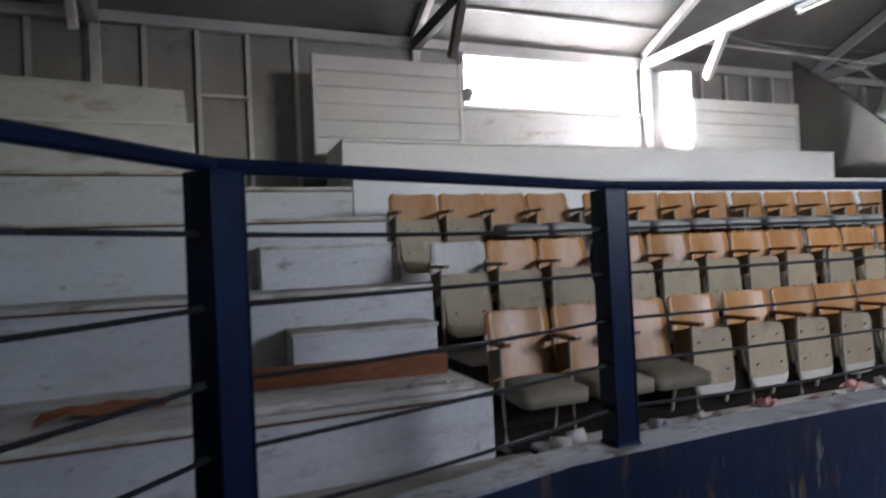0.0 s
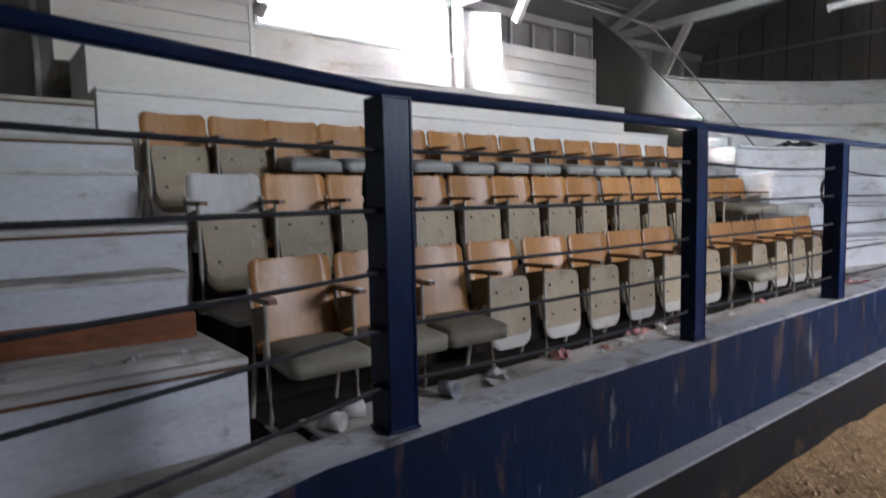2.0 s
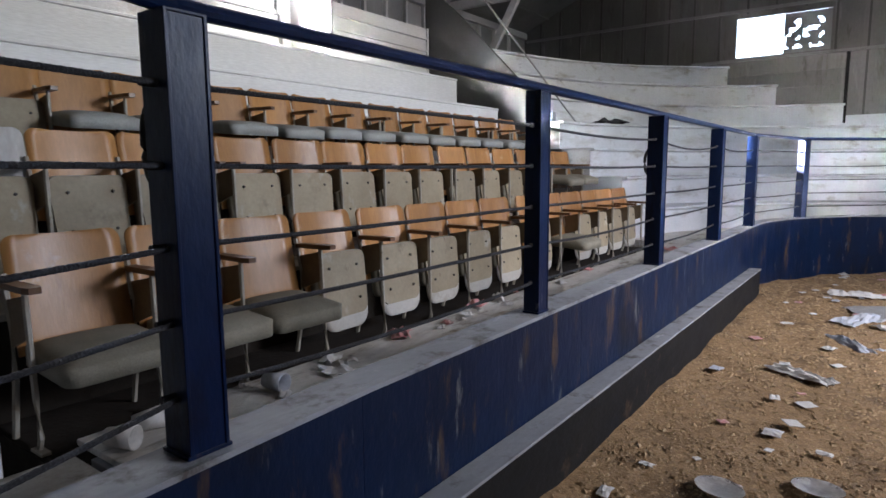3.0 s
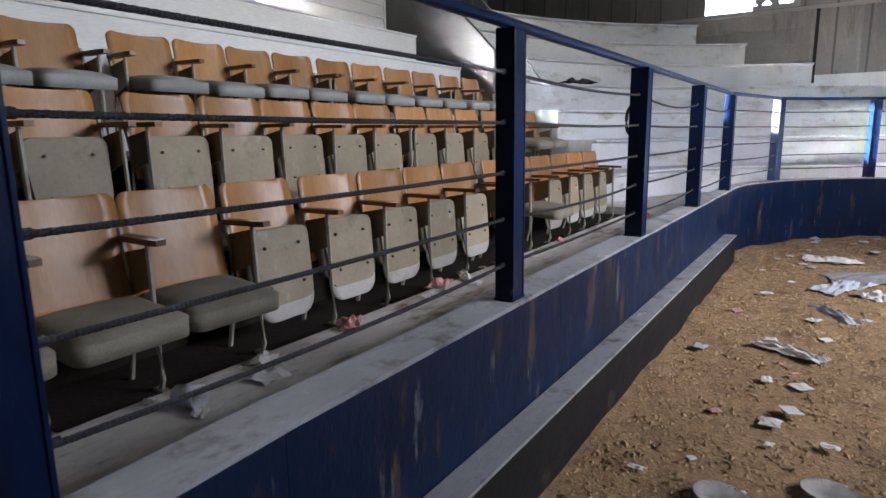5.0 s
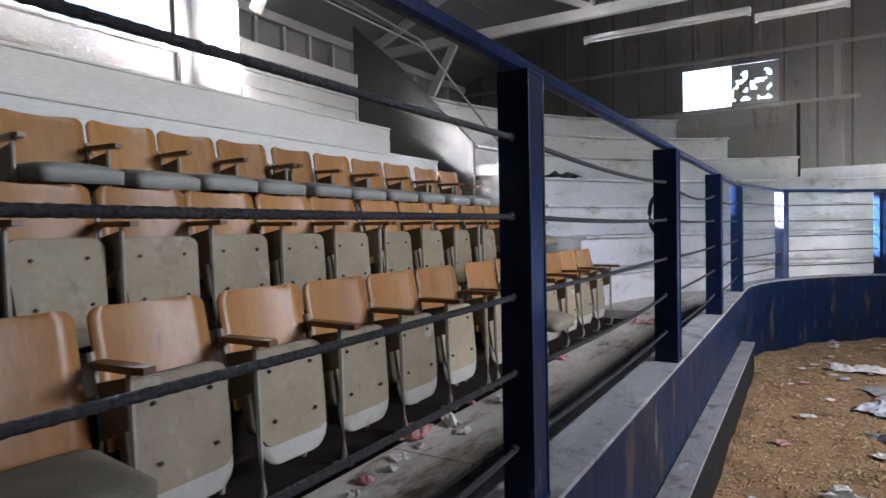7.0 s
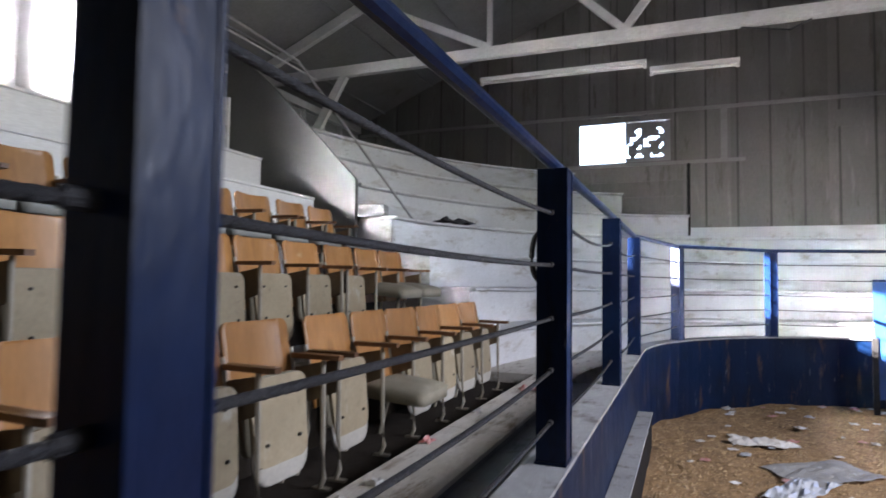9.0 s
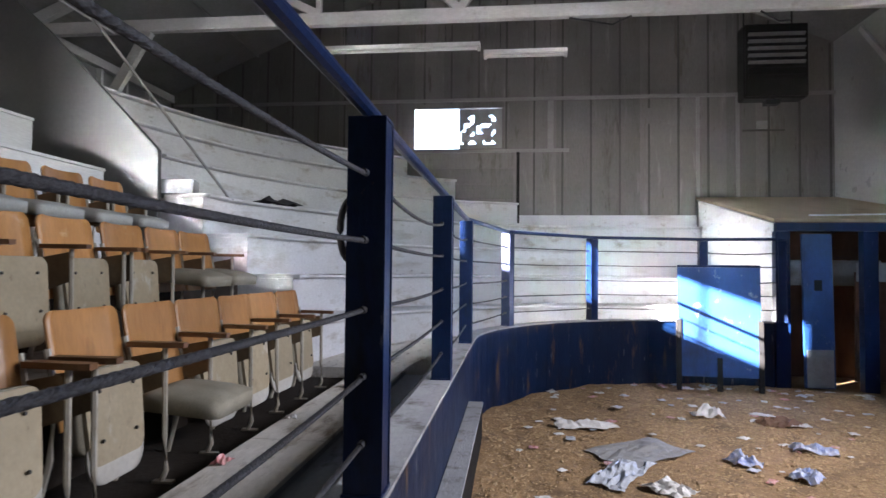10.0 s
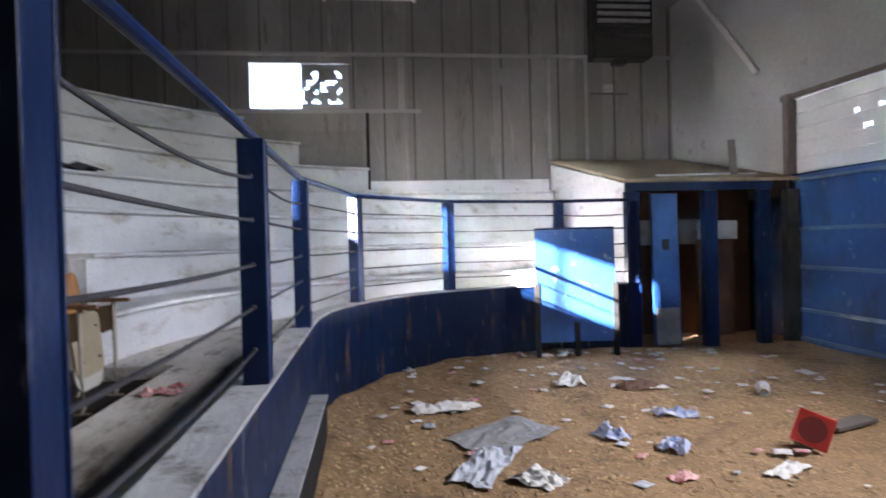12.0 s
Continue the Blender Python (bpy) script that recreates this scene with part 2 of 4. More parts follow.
glass = bpy.data.materials.new("window_glass")
glass.use_nodes = True
gb = glass.node_tree.nodes["Principled BSDF"]
gb.inputs["Transmission Weight"].default_value, gb.inputs["Roughness"].default_value, gb.inputs["IOR"].default_value = 1.0, 0.02, 1.45
M_GLASS = glass


# ---- mesh helpers ----
def finish(name, bm, mat, parent=None, smooth=False):
    bmesh.ops.recalc_face_normals(bm, faces=bm.faces[:])
    me = bpy.data.meshes.new(name)
    bm.to_mesh(me)
    bm.free()
    for m in (mat if isinstance(mat, (list, tuple)) else [mat]):
        me.materials.append(m)
    if smooth:
        for p in me.polygons:
            p.use_smooth = True
    ob = new(name, me)
    if parent is not None:
        ob.parent = parent
    return ob


def part(name, bm, mat, parent, label="", smooth=False):
    ob = finish(name, bm, mat, parent, smooth)
    return tagged(ob, label) if label else ob


def thing(name, at, label, category, group="", kind=""):
    ob = new(name)
    ob.matrix_basis = at if isinstance(at, Matrix) else pose(*at)
    ob.empty_display_size = 0.1
    return tagged(ob, label, category, group, kind)


def add_box(bm, x0, x1, y0, y1, z0, z1, bevel=0.0, m=None):
    made = bmesh.ops.create_cube(bm, size=1.0)["verts"]
    mat = Matrix.Translation(((x0 + x1) / 2, (y0 + y1) / 2, (z0 + z1) / 2)) @ Matrix.Diagonal((x1 - x0, y1 - y0, z1 - z0, 1))
    bmesh.ops.transform(bm, matrix=(m @ mat) if m else mat, verts=made)
    if bevel:
        edges = {e for v in made for e in v.link_edges}
        bmesh.ops.bevel(bm, geom=list(edges), offset=bevel, segments=2, affect="EDGES", profile=0.6)
    return bm


def box(x0, x1, y0, y1, z0, z1, bevel=0.0, m=None):
    return add_box(bmesh.new(), x0, x1, y0, y1, z0, z1, bevel, m)


def prism(points, depth_from, depth_to, axis):
    """A polygon in the plane across axis, given thickness along it."""
    bm = bmesh.new()

    def at(p, d):
        return {"x": (d, p[0], p[1]), "y": (p[0], d, p[1]), "z": (p[0], p[1], d)}[axis]
    a = [bm.verts.new(at(p, depth_from)) for p in points]
    b = [bm.verts.new(at(p, depth_to)) for p in points]
    bm.faces.new(a)
    bm.faces.new(b[::-1])
    for i in range(len(a)):
        j = (i + 1) % len(a)
        bm.faces.new((a[i], b[i], b[j], a[j]))
    return bm


def tube(points, radius, sides=8):
    """A round bar along a line of points."""
    bm = bmesh.new()
    rings = []
    pts = [Vector(p) for p in points]
    for i, p in enumerate(pts):
        way = (pts[min(i + 1, len(pts) - 1)] - pts[max(i - 1, 0)]).normalized()
        side = way.cross(Vector((0, 0, 1)))
        side = side.normalized() if side.length > 1e-3 else Vector((1, 0, 0))
        up = side.cross(way)
        rings.append([bm.verts.new(p + radius * (math.cos(a) * side + math.sin(a) * up)) for a in (2 * math.pi * k / sides for k in range(sides))])
    for a, b in zip(rings, rings[1:]):
        for k in range(sides):
            bm.faces.new((a[k], a[(k + 1) % sides], b[(k + 1) % sides], b[k]))
    bm.faces.new(rings[0])
    bm.faces.new(rings[-1][::-1])
    return bm


def rope(p, q, sag, radius, rings=170, strands=5):
    """A sagging wire rope whose strands wind round it."""
    p, q = Vector(p), Vector(q)
    way = (q - p).normalized()
    side = way.cross(Vector((0, 0, 1))).normalized()
    up = side.cross(way)
    n = strands * 2
    verts, faces = [], []
    for i in range(rings + 1):
        u = i / rings
        c = p + (q - p) * u - Vector((0, 0, sag * 4 * u * (1 - u)))
        turn = u * (q - p).length / 0.11 * 2 * math.pi
        for k in range(n):
            a = turn + 2 * math.pi * k / n
            w = radius * (1.03 if k % 2 == 0 else 0.94)
            verts.append(c + w * (math.cos(a) * side + math.sin(a) * up))
    for i in range(rings):
        for k in range(n):
            faces.append((i * n + k, i * n + (k + 1) % n, (i + 1) * n + (k + 1) % n, (i + 1) * n + k))
    faces += [tuple(range(n))[::-1], tuple(rings * n + k for k in range(n))]
    me = bpy.data.meshes.new("wire_rope")
    me.from_pydata(verts, [], faces)
    me.materials.append(M_CABLE)
    return new("wire_rope", me)


def bar(p, q, width, height):
    """A squared timber from p to q."""
    p, q = Vector(p), Vector(q)
    m = Matrix.Translation((p + q) / 2) @ (q - p).to_track_quat("X", "Z").to_matrix().to_4x4()
    return box(-(q - p).length / 2, (q - p).length / 2, -width / 2, width / 2, -height / 2, height / 2, 0.006, m)


def sweep(line, across, z0, z1):
    """A wall of rectangular section along a plan line; across: its two offsets to the outside of the ring."""
    bm = bmesh.new()
    rings = []
    pts = [Vector(p) for p in line]
    for i, p in enumerate(pts):
        a = (p - pts[i - 1]).normalized() if i else None
        b = (pts[i + 1] - p).normalized() if i < len(pts) - 1 else None
        n = [Vector((-w.y, w.x)) for w in (a, b) if w is not None]
        out = sum(n, Vector((0, 0))).normalized()
        k = 1 / max(out.dot(n[0]), 0.4)
        rings.append([bm.verts.new((*(p + out * o * k), z)) for o, z in ((across[0], z0), (across[1], z0), (across[1], z1), (across[0], z1))])
    for a, b in zip(rings, rings[1:]):
        for k in range(4):
            bm.faces.new((a[k], a[(k + 1) % 4], b[(k + 1) % 4], b[k]))
    bm.faces.new(rings[0])
    bm.faces.new(rings[-1][::-1])
    return bm


def crumple(width, length, height, seed, cells=9, curl=0.5):
    """A crumpled sheet lying on the ground, with thickness."""
    rnd = random.Random(seed)
    bm = bmesh.new()
    bmesh.ops.create_grid(bm, x_segments=cells, y_segments=cells, size=0.5)
    off = Vector((rnd.uniform(0, 50), rnd.uniform(0, 50), 0))
    for v in bm.verts:
        p = v.co.copy()
        n1 = noise.noise(p * 3 + off)
        n2 = noise.noise(p * 8 + off)
        rim = max(abs(p.x), abs(p.y)) * 2
        v.co.x = p.x * width * (1 + curl * 0.5 * noise.noise(p * 2.3 + off * 2))
        v.co.y = p.y * length * (1 + curl * 0.5 * noise.noise(p * 2.7 - off))
        v.co.z = 0.006 + height * (0.5 + 0.55 * n1 + 0.45 * n2) * (1.15 - 0.6 * rim ** 3)
        v.co.z = max(v.co.z, 0.004)
    made = bmesh.ops.solidify(bm, geom=bm.faces[:], thickness=0.003)
    low = min(v.co.z for v in bm.verts)
    for v in bm.verts:
        v.co.z -= low
    return bm


# ---- setting: ground, ring ----
bm = bmesh.new()
bmesh.ops.create_grid(bm, x_segments=8, y_segments=8, size=400)
bmesh.ops.translate(bm, vec=(0, 0, -0.30), verts=bm.verts[:])
tagged(finish("ground", bm, M_GROUND), "pale gravel ground outside the building", "ground", kind="structure")

CENTRE, R = Vector((9.4, -0.8)), 2.9
arc = [CENTRE + R * Vector((math.cos(a), math.sin(a))) for a in (radians(90 - 4 * k) for k in range(28))]
ring_line = [Vector((-2.6, -2.6)), Vector((-2.0, -1.0)), Vector((-1.05, 0.3)), Vector((0.10, 1.58)), Vector((0.6, 1.88))] + [Vector((0.5 + 0.89 * k, 2.1 - (0.04 if k == 1 else 0))) for k in range(1, 10)] + arc
floor_bm = bmesh.new()
NX, NY = 150, 66
grid = [[None] * (NY + 1) for _ in range(NX + 1)]
for i in range(NX + 1):
    for j in range(NY + 1):
        x, y = -4.7 + 20.2 * i / NX, -4.3 + 6.6 * j / NY
        h = 0.035 * noise.noise(Vector((x * 0.9, y * 0.9, 0))) + 0.02 * noise.noise(Vector((x * 4, y * 4, 3)))
        r = (Vector((x, y)) - CENTRE).length
        edge = max(0.0, 1 - abs(2.1 - y) / 0.5) if x < 9.4 else max(0.0, 1 - abs(R - r) / 0.45)
        h += 0.05 * edge * (0.6 + noise.noise(Vector((x * 2, y * 2, 9))))
        grid[i][j] = floor_bm.verts.new((x, y, h))
for i in range(NX):
    for j in range(NY):
        floor_bm.faces.new((grid[i][j], grid[i + 1][j], grid[i + 1][j + 1], grid[i][j + 1]))
tagged(finish("floor", floor_bm, M_SOIL, smooth=True), "loose brown dirt and wood chip floor of the sale ring", "dirt floor", kind="structure")

# low blue wall in welded sheets, with its cap
ring_wall = thing("wall_ring", (0, 0, 0), "low navy-painted steel ring wall with rust streaks", "ring wall", kind="structure")
cuts = [0, 2, 3, 4, 6, 8, 10, 12, 14] + [17, 21, 25, 29, 33, 37, len(ring_line) - 1]
for a, b in zip(cuts, cuts[1:]):
    line = [p.copy() for p in ring_line[a:b + 1]]
    line[0] += (line[1] - line[0]).normalized() * 0.002
    part("sheet_panel", sweep(line, (0.0, 0.12), -0.2, 0.865), M_BLUE, ring_wall)
part("cap", sweep(ring_line, (-0.042, 0.125), 0.865, 0.882), M_CAP, ring_wall, "grey worn flat cap")
base_beam = thing("base_beam", (0, 0, 0), "dark steel channel with dusty grey top along the wall foot", "beam", kind="structure")
part("channel", box(2.35, 9.15, 1.975, 2.096, -0.05, 0.335, 0.006), M_BEAM, base_beam)
part("dusty_top", box(2.35, 9.15, 1.965, 2.096, 0.337, 0.352, 0.003), M_CAP, base_beam)

# posts, top rail and wire ropes
POSTS = [(-1.10, 0.40, 47), (0.12, 1.67, 38), (1.70, 2.121, 0), (3.545, 2.121, 0), (5.395, 2.121, 0), (7.255, 2.121, 0), (9.065, 2.121, 0)]
for deg in (61, 30, -1, -20):
    p = CENTRE + (R + 0.04) * Vector((math.cos(radians(deg)), math.sin(radians(deg))))
    POSTS.append((p.x, p.y, deg - 90))
TOP = 1.95


def post_mesh():
    bm = box(-0.055, -0.045, -0.056, 0.056, 0.0, TOP - 0.88, 0.002)
    add_box(bm, 0.045, 0.055, -0.056, 0.056, 0.0, TOP - 0.88, 0.002)
    add_box(bm, -0.0445, 0.0445, -0.052, -0.043, 0.0, TOP - 0.885)
    add_box(bm, -0.0445, 0.0445, 0.043, 0.052, 0.0, TOP - 0.885)
    return bm


fence_post = thing("fence_post", (*POSTS[0][:2], 0.88, 0, 0, POSTS[0][2]), "dark blue painted steel post on the ring wall", "post", "ring fence posts")
part("shaft", post_mesh(), M_BLUEPOST, fence_post)
part("base_plate", box(-0.062, 0.062, -0.057, 0.06, 0.002, 0.012, 0.002), M_BLUEPOST, fence_post)
part("top_plate", box(-0.055, 0.055, -0.056, 0.056, TOP - 0.884, TOP - 0.876, 0.002), M_BLUEPOST, fence_post)
CABLES = (1.79, 1.60, 1.405, 1.22, 1.035)
for z in CABLES:
    part("eye_bolt", tube([(-0.09, 0.0, z - 0.88), (0.09, 0.0, z - 0.88)], 0.0105), M_CABLE, fence_post)
for x, y, a in POSTS[1:]:
    slim = (0.92, 0.74, 1, 1) if x == 3.545 else (1, 1, 1, 1)
    copy_thing(fence_post, pose(x, y, 0.88, 0, 0, a) @ Matrix.Diagonal(slim))
rail = thing("top_rail", (0, 0, 0), "dark blue painted steel pipe along the post tops", "rail")
for (x0, y0, a0), (x1, y1, a1) in zip(POSTS, POSTS[1:]):
    part("pipe", tube([(x0, y0, TOP + 0.022), (x1, y1, TOP + 0.022)], 0.022, 10), M_BLUEPOST, rail)
sagger = random.Random(4)
for z in CABLES:
    for (x0, y0, a0), (x1, y1, a1) in zip(POSTS, POSTS[1:]):
        sag = sagger.choice((0.0, 0.004, 0.01, 0.02)) + (0.03 if z == 1.79 and 3 < x0 < 9 else 0) * (x0 > 5)
        tagged(rope((x0, y0, z), (x1, y1, z), sag, 0.0074), "dark stranded wire rope strung between fence posts", "wire rope", "fence ropes")
for hx, hz in ((5.36, 0.0), (1.655, 0.02)):
    hose_pts = [(hx, 2.17 + 0.03 * math.sin(u), 1.63 + hz + 0.085 * math.cos(u)) for u in (math.pi * k / 10 for k in range(11))]
    tagged(finish("hose_loop", tube(hose_pts, 0.011), M_RUBBER, smooth=True), "black rubber hose loop hung on a post", "hose", "hose loops")

# ---- seating tiers ----
XE = 9.4


def tier(x0, x1, y0, y1, z0, z1, face, top):
    t = thing("seating_tier", (0, 0, 0), "stepped seating tier with painted riser and dusty tread", "seating tier", kind="structure")
    part("riser", box(x0, x1, y0, y1, z0, z1 - 0.035, 0.004), face, t)
    part("tread", box(x0, x1, y0 - 0.02, y1 - 0.002, z1 - 0.033, z1, 0.008), top, t)
    if top is M_TREAD:
        # Thin dark strip paints the shadow gap and edge wear below the nose
        part("nosing_strip", box(x0, x1, y0 - 0.009, y0 - 0.0005, z1 - 0.05, z1 - 0.0345, 0.002), M_ARM, t, "brown strip drawing the worn edge and shadow line under the tread")
    return t


# Front tread and chair-row risers carry the painted under-seat shade
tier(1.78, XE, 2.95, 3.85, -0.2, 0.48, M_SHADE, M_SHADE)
tagged(finish("deck_beam", box(1.78, XE, 2.72, 2.948, -0.2, 0.58, 0.006), M_GREYFACE), "grey painted beam under the deck edge", "beam", kind="structure")
tagged(finish("trough_floor", box(-0.5, XE, 2.23, 2.715, -0.2, 0.53), M_GREYFACE), "grey dusty strip between ring wall and deck", "ledge", kind="structure")
for k in range(3):
    tagged(finish("deck_plank", box(1.8 + 2.52 * k, 4.315 + 2.52 * k, 2.69, 3.10, 0.581, 0.607, 0.006), M_TREAD), "paint-chipped pale plank along the deck edge", "plank", "deck edge planks")
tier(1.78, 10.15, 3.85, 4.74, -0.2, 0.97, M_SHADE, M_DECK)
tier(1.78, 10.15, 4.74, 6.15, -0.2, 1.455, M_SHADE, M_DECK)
tier(1.55, 9.86, 6.17, 6.85, -0.2, 2.59, M_BOARD, M_BOARD)
tier(1.60, 9.66, 6.87, 7.84, -0.2, 3.11, M_BOARD, M_BOARD)
tier(-4.7, 1.76, 2.72, 3.05, -0.2, 0.58, M_GREYFACE, M_DECK)
tier(-4.7, 1.55, 3.05, 4.22, -0.2, 0.97, M_WHITE, M_TREAD)
tier(-4.7, 1.66, 4.24, 5.18, -0.2, 1.51, M_WHITE, M_TREAD)
tier(-4.7, 1.60, 5.20, 6.13, -0.2, 2.09, M_WHITE, M_TREAD)
tier(0.06, 1.53, 6.15, 8.78, -0.2, 2.47, M_WHITE, M_TREAD)
tier(-4.7, 0.05, 6.15, 6.88, -0.2, 2.62, M_WHITE, M_TREAD)
tier(-4.7, 0.03, 6.90, 8.78, -0.2, 3.24, M_WHITE, M_BOARD)
tagged(finish("back_board", prism([(-4.7, 3.241), (-0.03, 3.241), (-0.06, 3.70), (-1.1, 3.75), (-4.7, 3.86)], 7.34, 7.38, "y"), M_WHITE), "white painted board standing behind the top tier", "board", kind="structure")


def aisle_step(x0, x1, y0, y1, z0, z1):
    s = thing("aisle_step", (0, 0, 0), "white painted wooden box step with worn chipped edges", "step", "aisle steps")
    part("box", box(x0, x1, y0, y1, z0, z1 - 0.03, 0.004), M_WHITE, s)
    part("tread", box(x0 - 0.01, x1 + 0.01, y0 - 0.015, y1, z1 - 0.029, z1, 0.008), M_TREAD, s)


aisle_step(0.58, 1.54, 3.86, 4.22, 0.971, 1.27)
aisle_step(0.49, 1.54, 4.86, 5.18, 1.511, 1.85)
for bx, w in ((0.18, 0.02),):
    tagged(finish("joint_strip", box(bx, bx + w, 3.036, 3.046, 0.585, 0.93, 0.002), M_WHITE), "white wooden strip over a riser joint", "trim", kind="structure")
red_board = tagged(finish("loose_board", bar((0.30, 3.72, 1.035), (1.50, 3.60, 1.035), 0.045, 0.13), M_RUST), "rust-red weathered board lying on the lowest tier", "board")
tagged(finish("edge_plank", bar((0.1, 3.2, 0.992), (1.45, 3.16, 0.992), 0.2, 0.04), M_TREAD), "chipped pale plank along the tier edge", "plank")

# curved bleachers round the end of the ring
curved = thing("curved_bleachers", (0, 0, 0), "white painted bleacher boards curving round the ring end", "bleachers", kind="structure")
XW = 15.62


def ring_step(r0, r1, z0, z1, a0=90, a1=-17, n=36, nose=0.0):
    bm = bmesh.new()
    rows = []
    for k in range(n + 1):
        a = radians(a0 + (a1 - a0) * k / n)
        c, s = math.cos(a), math.sin(a)
        lim = (XW - CENTRE.x) / c if c > 0.05 else 99
        ro, ri = min(r1, lim), min(r0 - nose, lim - 0.01)
        rows.append([bm.verts.new((CENTRE.x + q * c, CENTRE.y + q * s, z)) for q, z in ((ri, z0), (ro, z0), (ro, z1), (ri, z1))])
    for p, q in zip(rows, rows[1:]):
        for k in range(4):
            bm.faces.new((p[k], p[(k + 1) % 4], q[(k + 1) % 4], q[k]))
    bm.faces.new(rows[0])
    bm.faces.new(rows[-1][::-1])
    return bm


def bench_board(r0, r1, z0, z1, a0, a1, n=44):
    """A bench board round the ring with a rounded, slightly sagging front edge."""
    bm = bmesh.new()
    rows = []
    for k in range(n + 1):
        a = radians(a0 + (a1 - a0) * k / n)
        c, s = math.cos(a), math.sin(a)
        lim = (XW - CENTRE.x) / c if c > 0.05 else 99
        dz = 0.012 * noise.noise(Vector((a * 5, z1 * 3, 1.0)))
        ring = ((0.02, z0), (0.0, z0 + 0.012), (0.0, z1 - 0.022), (0.008, z1 - 0.008), (0.026, z1))
        outer = min(r1, lim)
        pts = [(min(r0 + o, outer - 0.005), z + dz) for o, z in ring] + [(outer, z1 + dz), (outer, z0 + dz)]
        rows.append([bm.verts.new((CENTRE.x + q * c, CENTRE.y + q * s, z)) for q, z in pts])
    m = len(rows[0])
    for p, q in zip(rows, rows[1:]):
        for k in range(m):
            bm.faces.new((p[k], p[(k + 1) % m], q[(k + 1) % m], q[k]))
    bm.faces.new(rows[0])
    bm.faces.new(rows[-1][::-1])
    return bm


part("deck", ring_step(3.52, 4.65, -0.2, 0.58), M_TREAD, curved)
RISE, GOING = 0.46, 0.534
for k in range(7):
    r0, z1 = 4.50 + GOING * k, 0.99 + RISE * k
    from_deg = 90 if k < 1 else math.degrees(math.acos(0.88 / r0))
    reach = XW - 0.05 - CENTRE.x
    to_deg = -17 if r0 < reach else math.degrees(math.acos(reach / r0))
    part("riser", ring_step(r0, 9.9, z1 - RISE, z1 - 0.045, from_deg, to_deg), M_WHITE, curved)
    part("bench_board", bench_board(r0 - 0.085, r0 + GOING, z1 - 0.044, z1, from_deg, to_deg), M_WHITE, curved, "wide bench board with a worn rounded edge")

# ---- building shell ----
YB, YS, X0, X1 = 8.8, -4.2, -4.8, 15.7
RIDGE_Y, EAVE, SLOPE = 1.5, 5.08, 0.43
RIDGE = EAVE + SLOPE * (YB + 0.2 - RIDGE_Y)


def roof_z(y):
    return RIDGE - SLOPE * abs(y - RIDGE_Y)


bm = prism([(YB + 0.24, roof_z(YB + 0.24)), (RIDGE_Y, RIDGE), (YS - 0.3, roof_z(YS - 0.3)), (YS - 0.3, roof_z(YS - 0.3) + 0.08), (RIDGE_Y, RIDGE + 0.08), (YB + 0.24, roof_z(YB + 0.24) + 0.08)], X0 - 0.4, X1 + 0.5, "x")
tagged(finish("ceiling", bm, M_CEIL), "grey sheeted sloping ceiling under the roof", "ceiling", kind="structure")
for k, y in enumerate((8.2, 7.0, 5.8, 4.6, 3.4, 0.2, -1.0, -2.2)):
    tagged(finish("trim_%d" % (k + 1), box(X0, X1, y - 0.018, y + 0.018, roof_z(y) - 0.045, roof_z(y) - 0.012, 0.003), M_CEIL), "thin grey seam strip across the ceiling", "trim", kind="structure")

# back wall with the window opening
wall_n = thing("wall_north", (0, 0, 0), "back wall of grey sheathing over white studs", "wall", kind="structure")
W0, W1, WZ0, WZ1 = 4.02, 7.30, 4.07, 4.92
for x0, x1, z0, z1 in ((X0, W0, -0.3, 5.2), (W1, X1, -0.3, 5.2), (W0, W1, -0.3, WZ0), (W0, W1, WZ1, 5.2)):
    part("sheathing", box(x0, x1, YB + 0.09, YB + 0.21, z0, z1), M_SHEATH, wall_n)
for x in [-4.48 + 0.655 * k for k in range(10)] + [8.35, 8.9, 9.5, 10.1, 10.7, 11.3, 12.0, 12.7, 13.4, 14.1, 14.8]:
    part("stud", box(x - 0.03, x + 0.03, YB, YB + 0.088, 2.3, 4.94, 0.003), M_TRUSS, wall_n)
part("top_plate", box(X0, X1 - 0.1, YB - 0.04, YB + 0.088, 4.942, 5.09, 0.004), M_TRUSS, wall_n)
part("shelf", box(0.12, 0.76, YB - 0.05, YB + 0.086, 4.02, 4.06, 0.003), M_TRUSS, wall_n)
part("lining", box(3.55, W1 + 0.5, YB - 0.012, YB + 0.0, 2.6, WZ0 - 0.02), M_WHITE, wall_n, "smooth white lining below the window")
part("lining", box(7.46, 7.72, YB - 0.012, YB + 0.0, WZ0 - 0.018, 4.94), M_BOARD, wall_n)

window = thing("window_1", (0, 0, 0), "wide white-framed sliding window blazing with daylight", "window", kind="structure")
for x0, x1, z0, z1 in ((W0 - 0.06, W1 + 0.14, WZ1 - 0.03, WZ1 + 0.02), (W0 - 0.06, W1 + 0.14, WZ0 - 0.02, WZ0 + 0.03), (W0 - 0.06, W0, WZ0 + 0.032, WZ1 - 0.032), (W1 + 0.02, W1 + 0.08, WZ0 + 0.032, WZ1 - 0.032)):
    part("window_frame", box(x0, x1, YB - 0.03, YB + 0.085, z0, z1, 0.004), M_FIXTURE, window)
part("mullion", box(4.885, 4.915, YB + 0.01, YB + 0.048, WZ0 + 0.032, WZ1 - 0.032, 0.003), M_BLACK, window, "thin dark mullion")
part("window_sill", box(W0 - 0.1, W1 + 0.18, YB - 0.09, YB + 0.084, WZ0 - 0.052, WZ0 - 0.022, 0.005), M_BOARD, window)
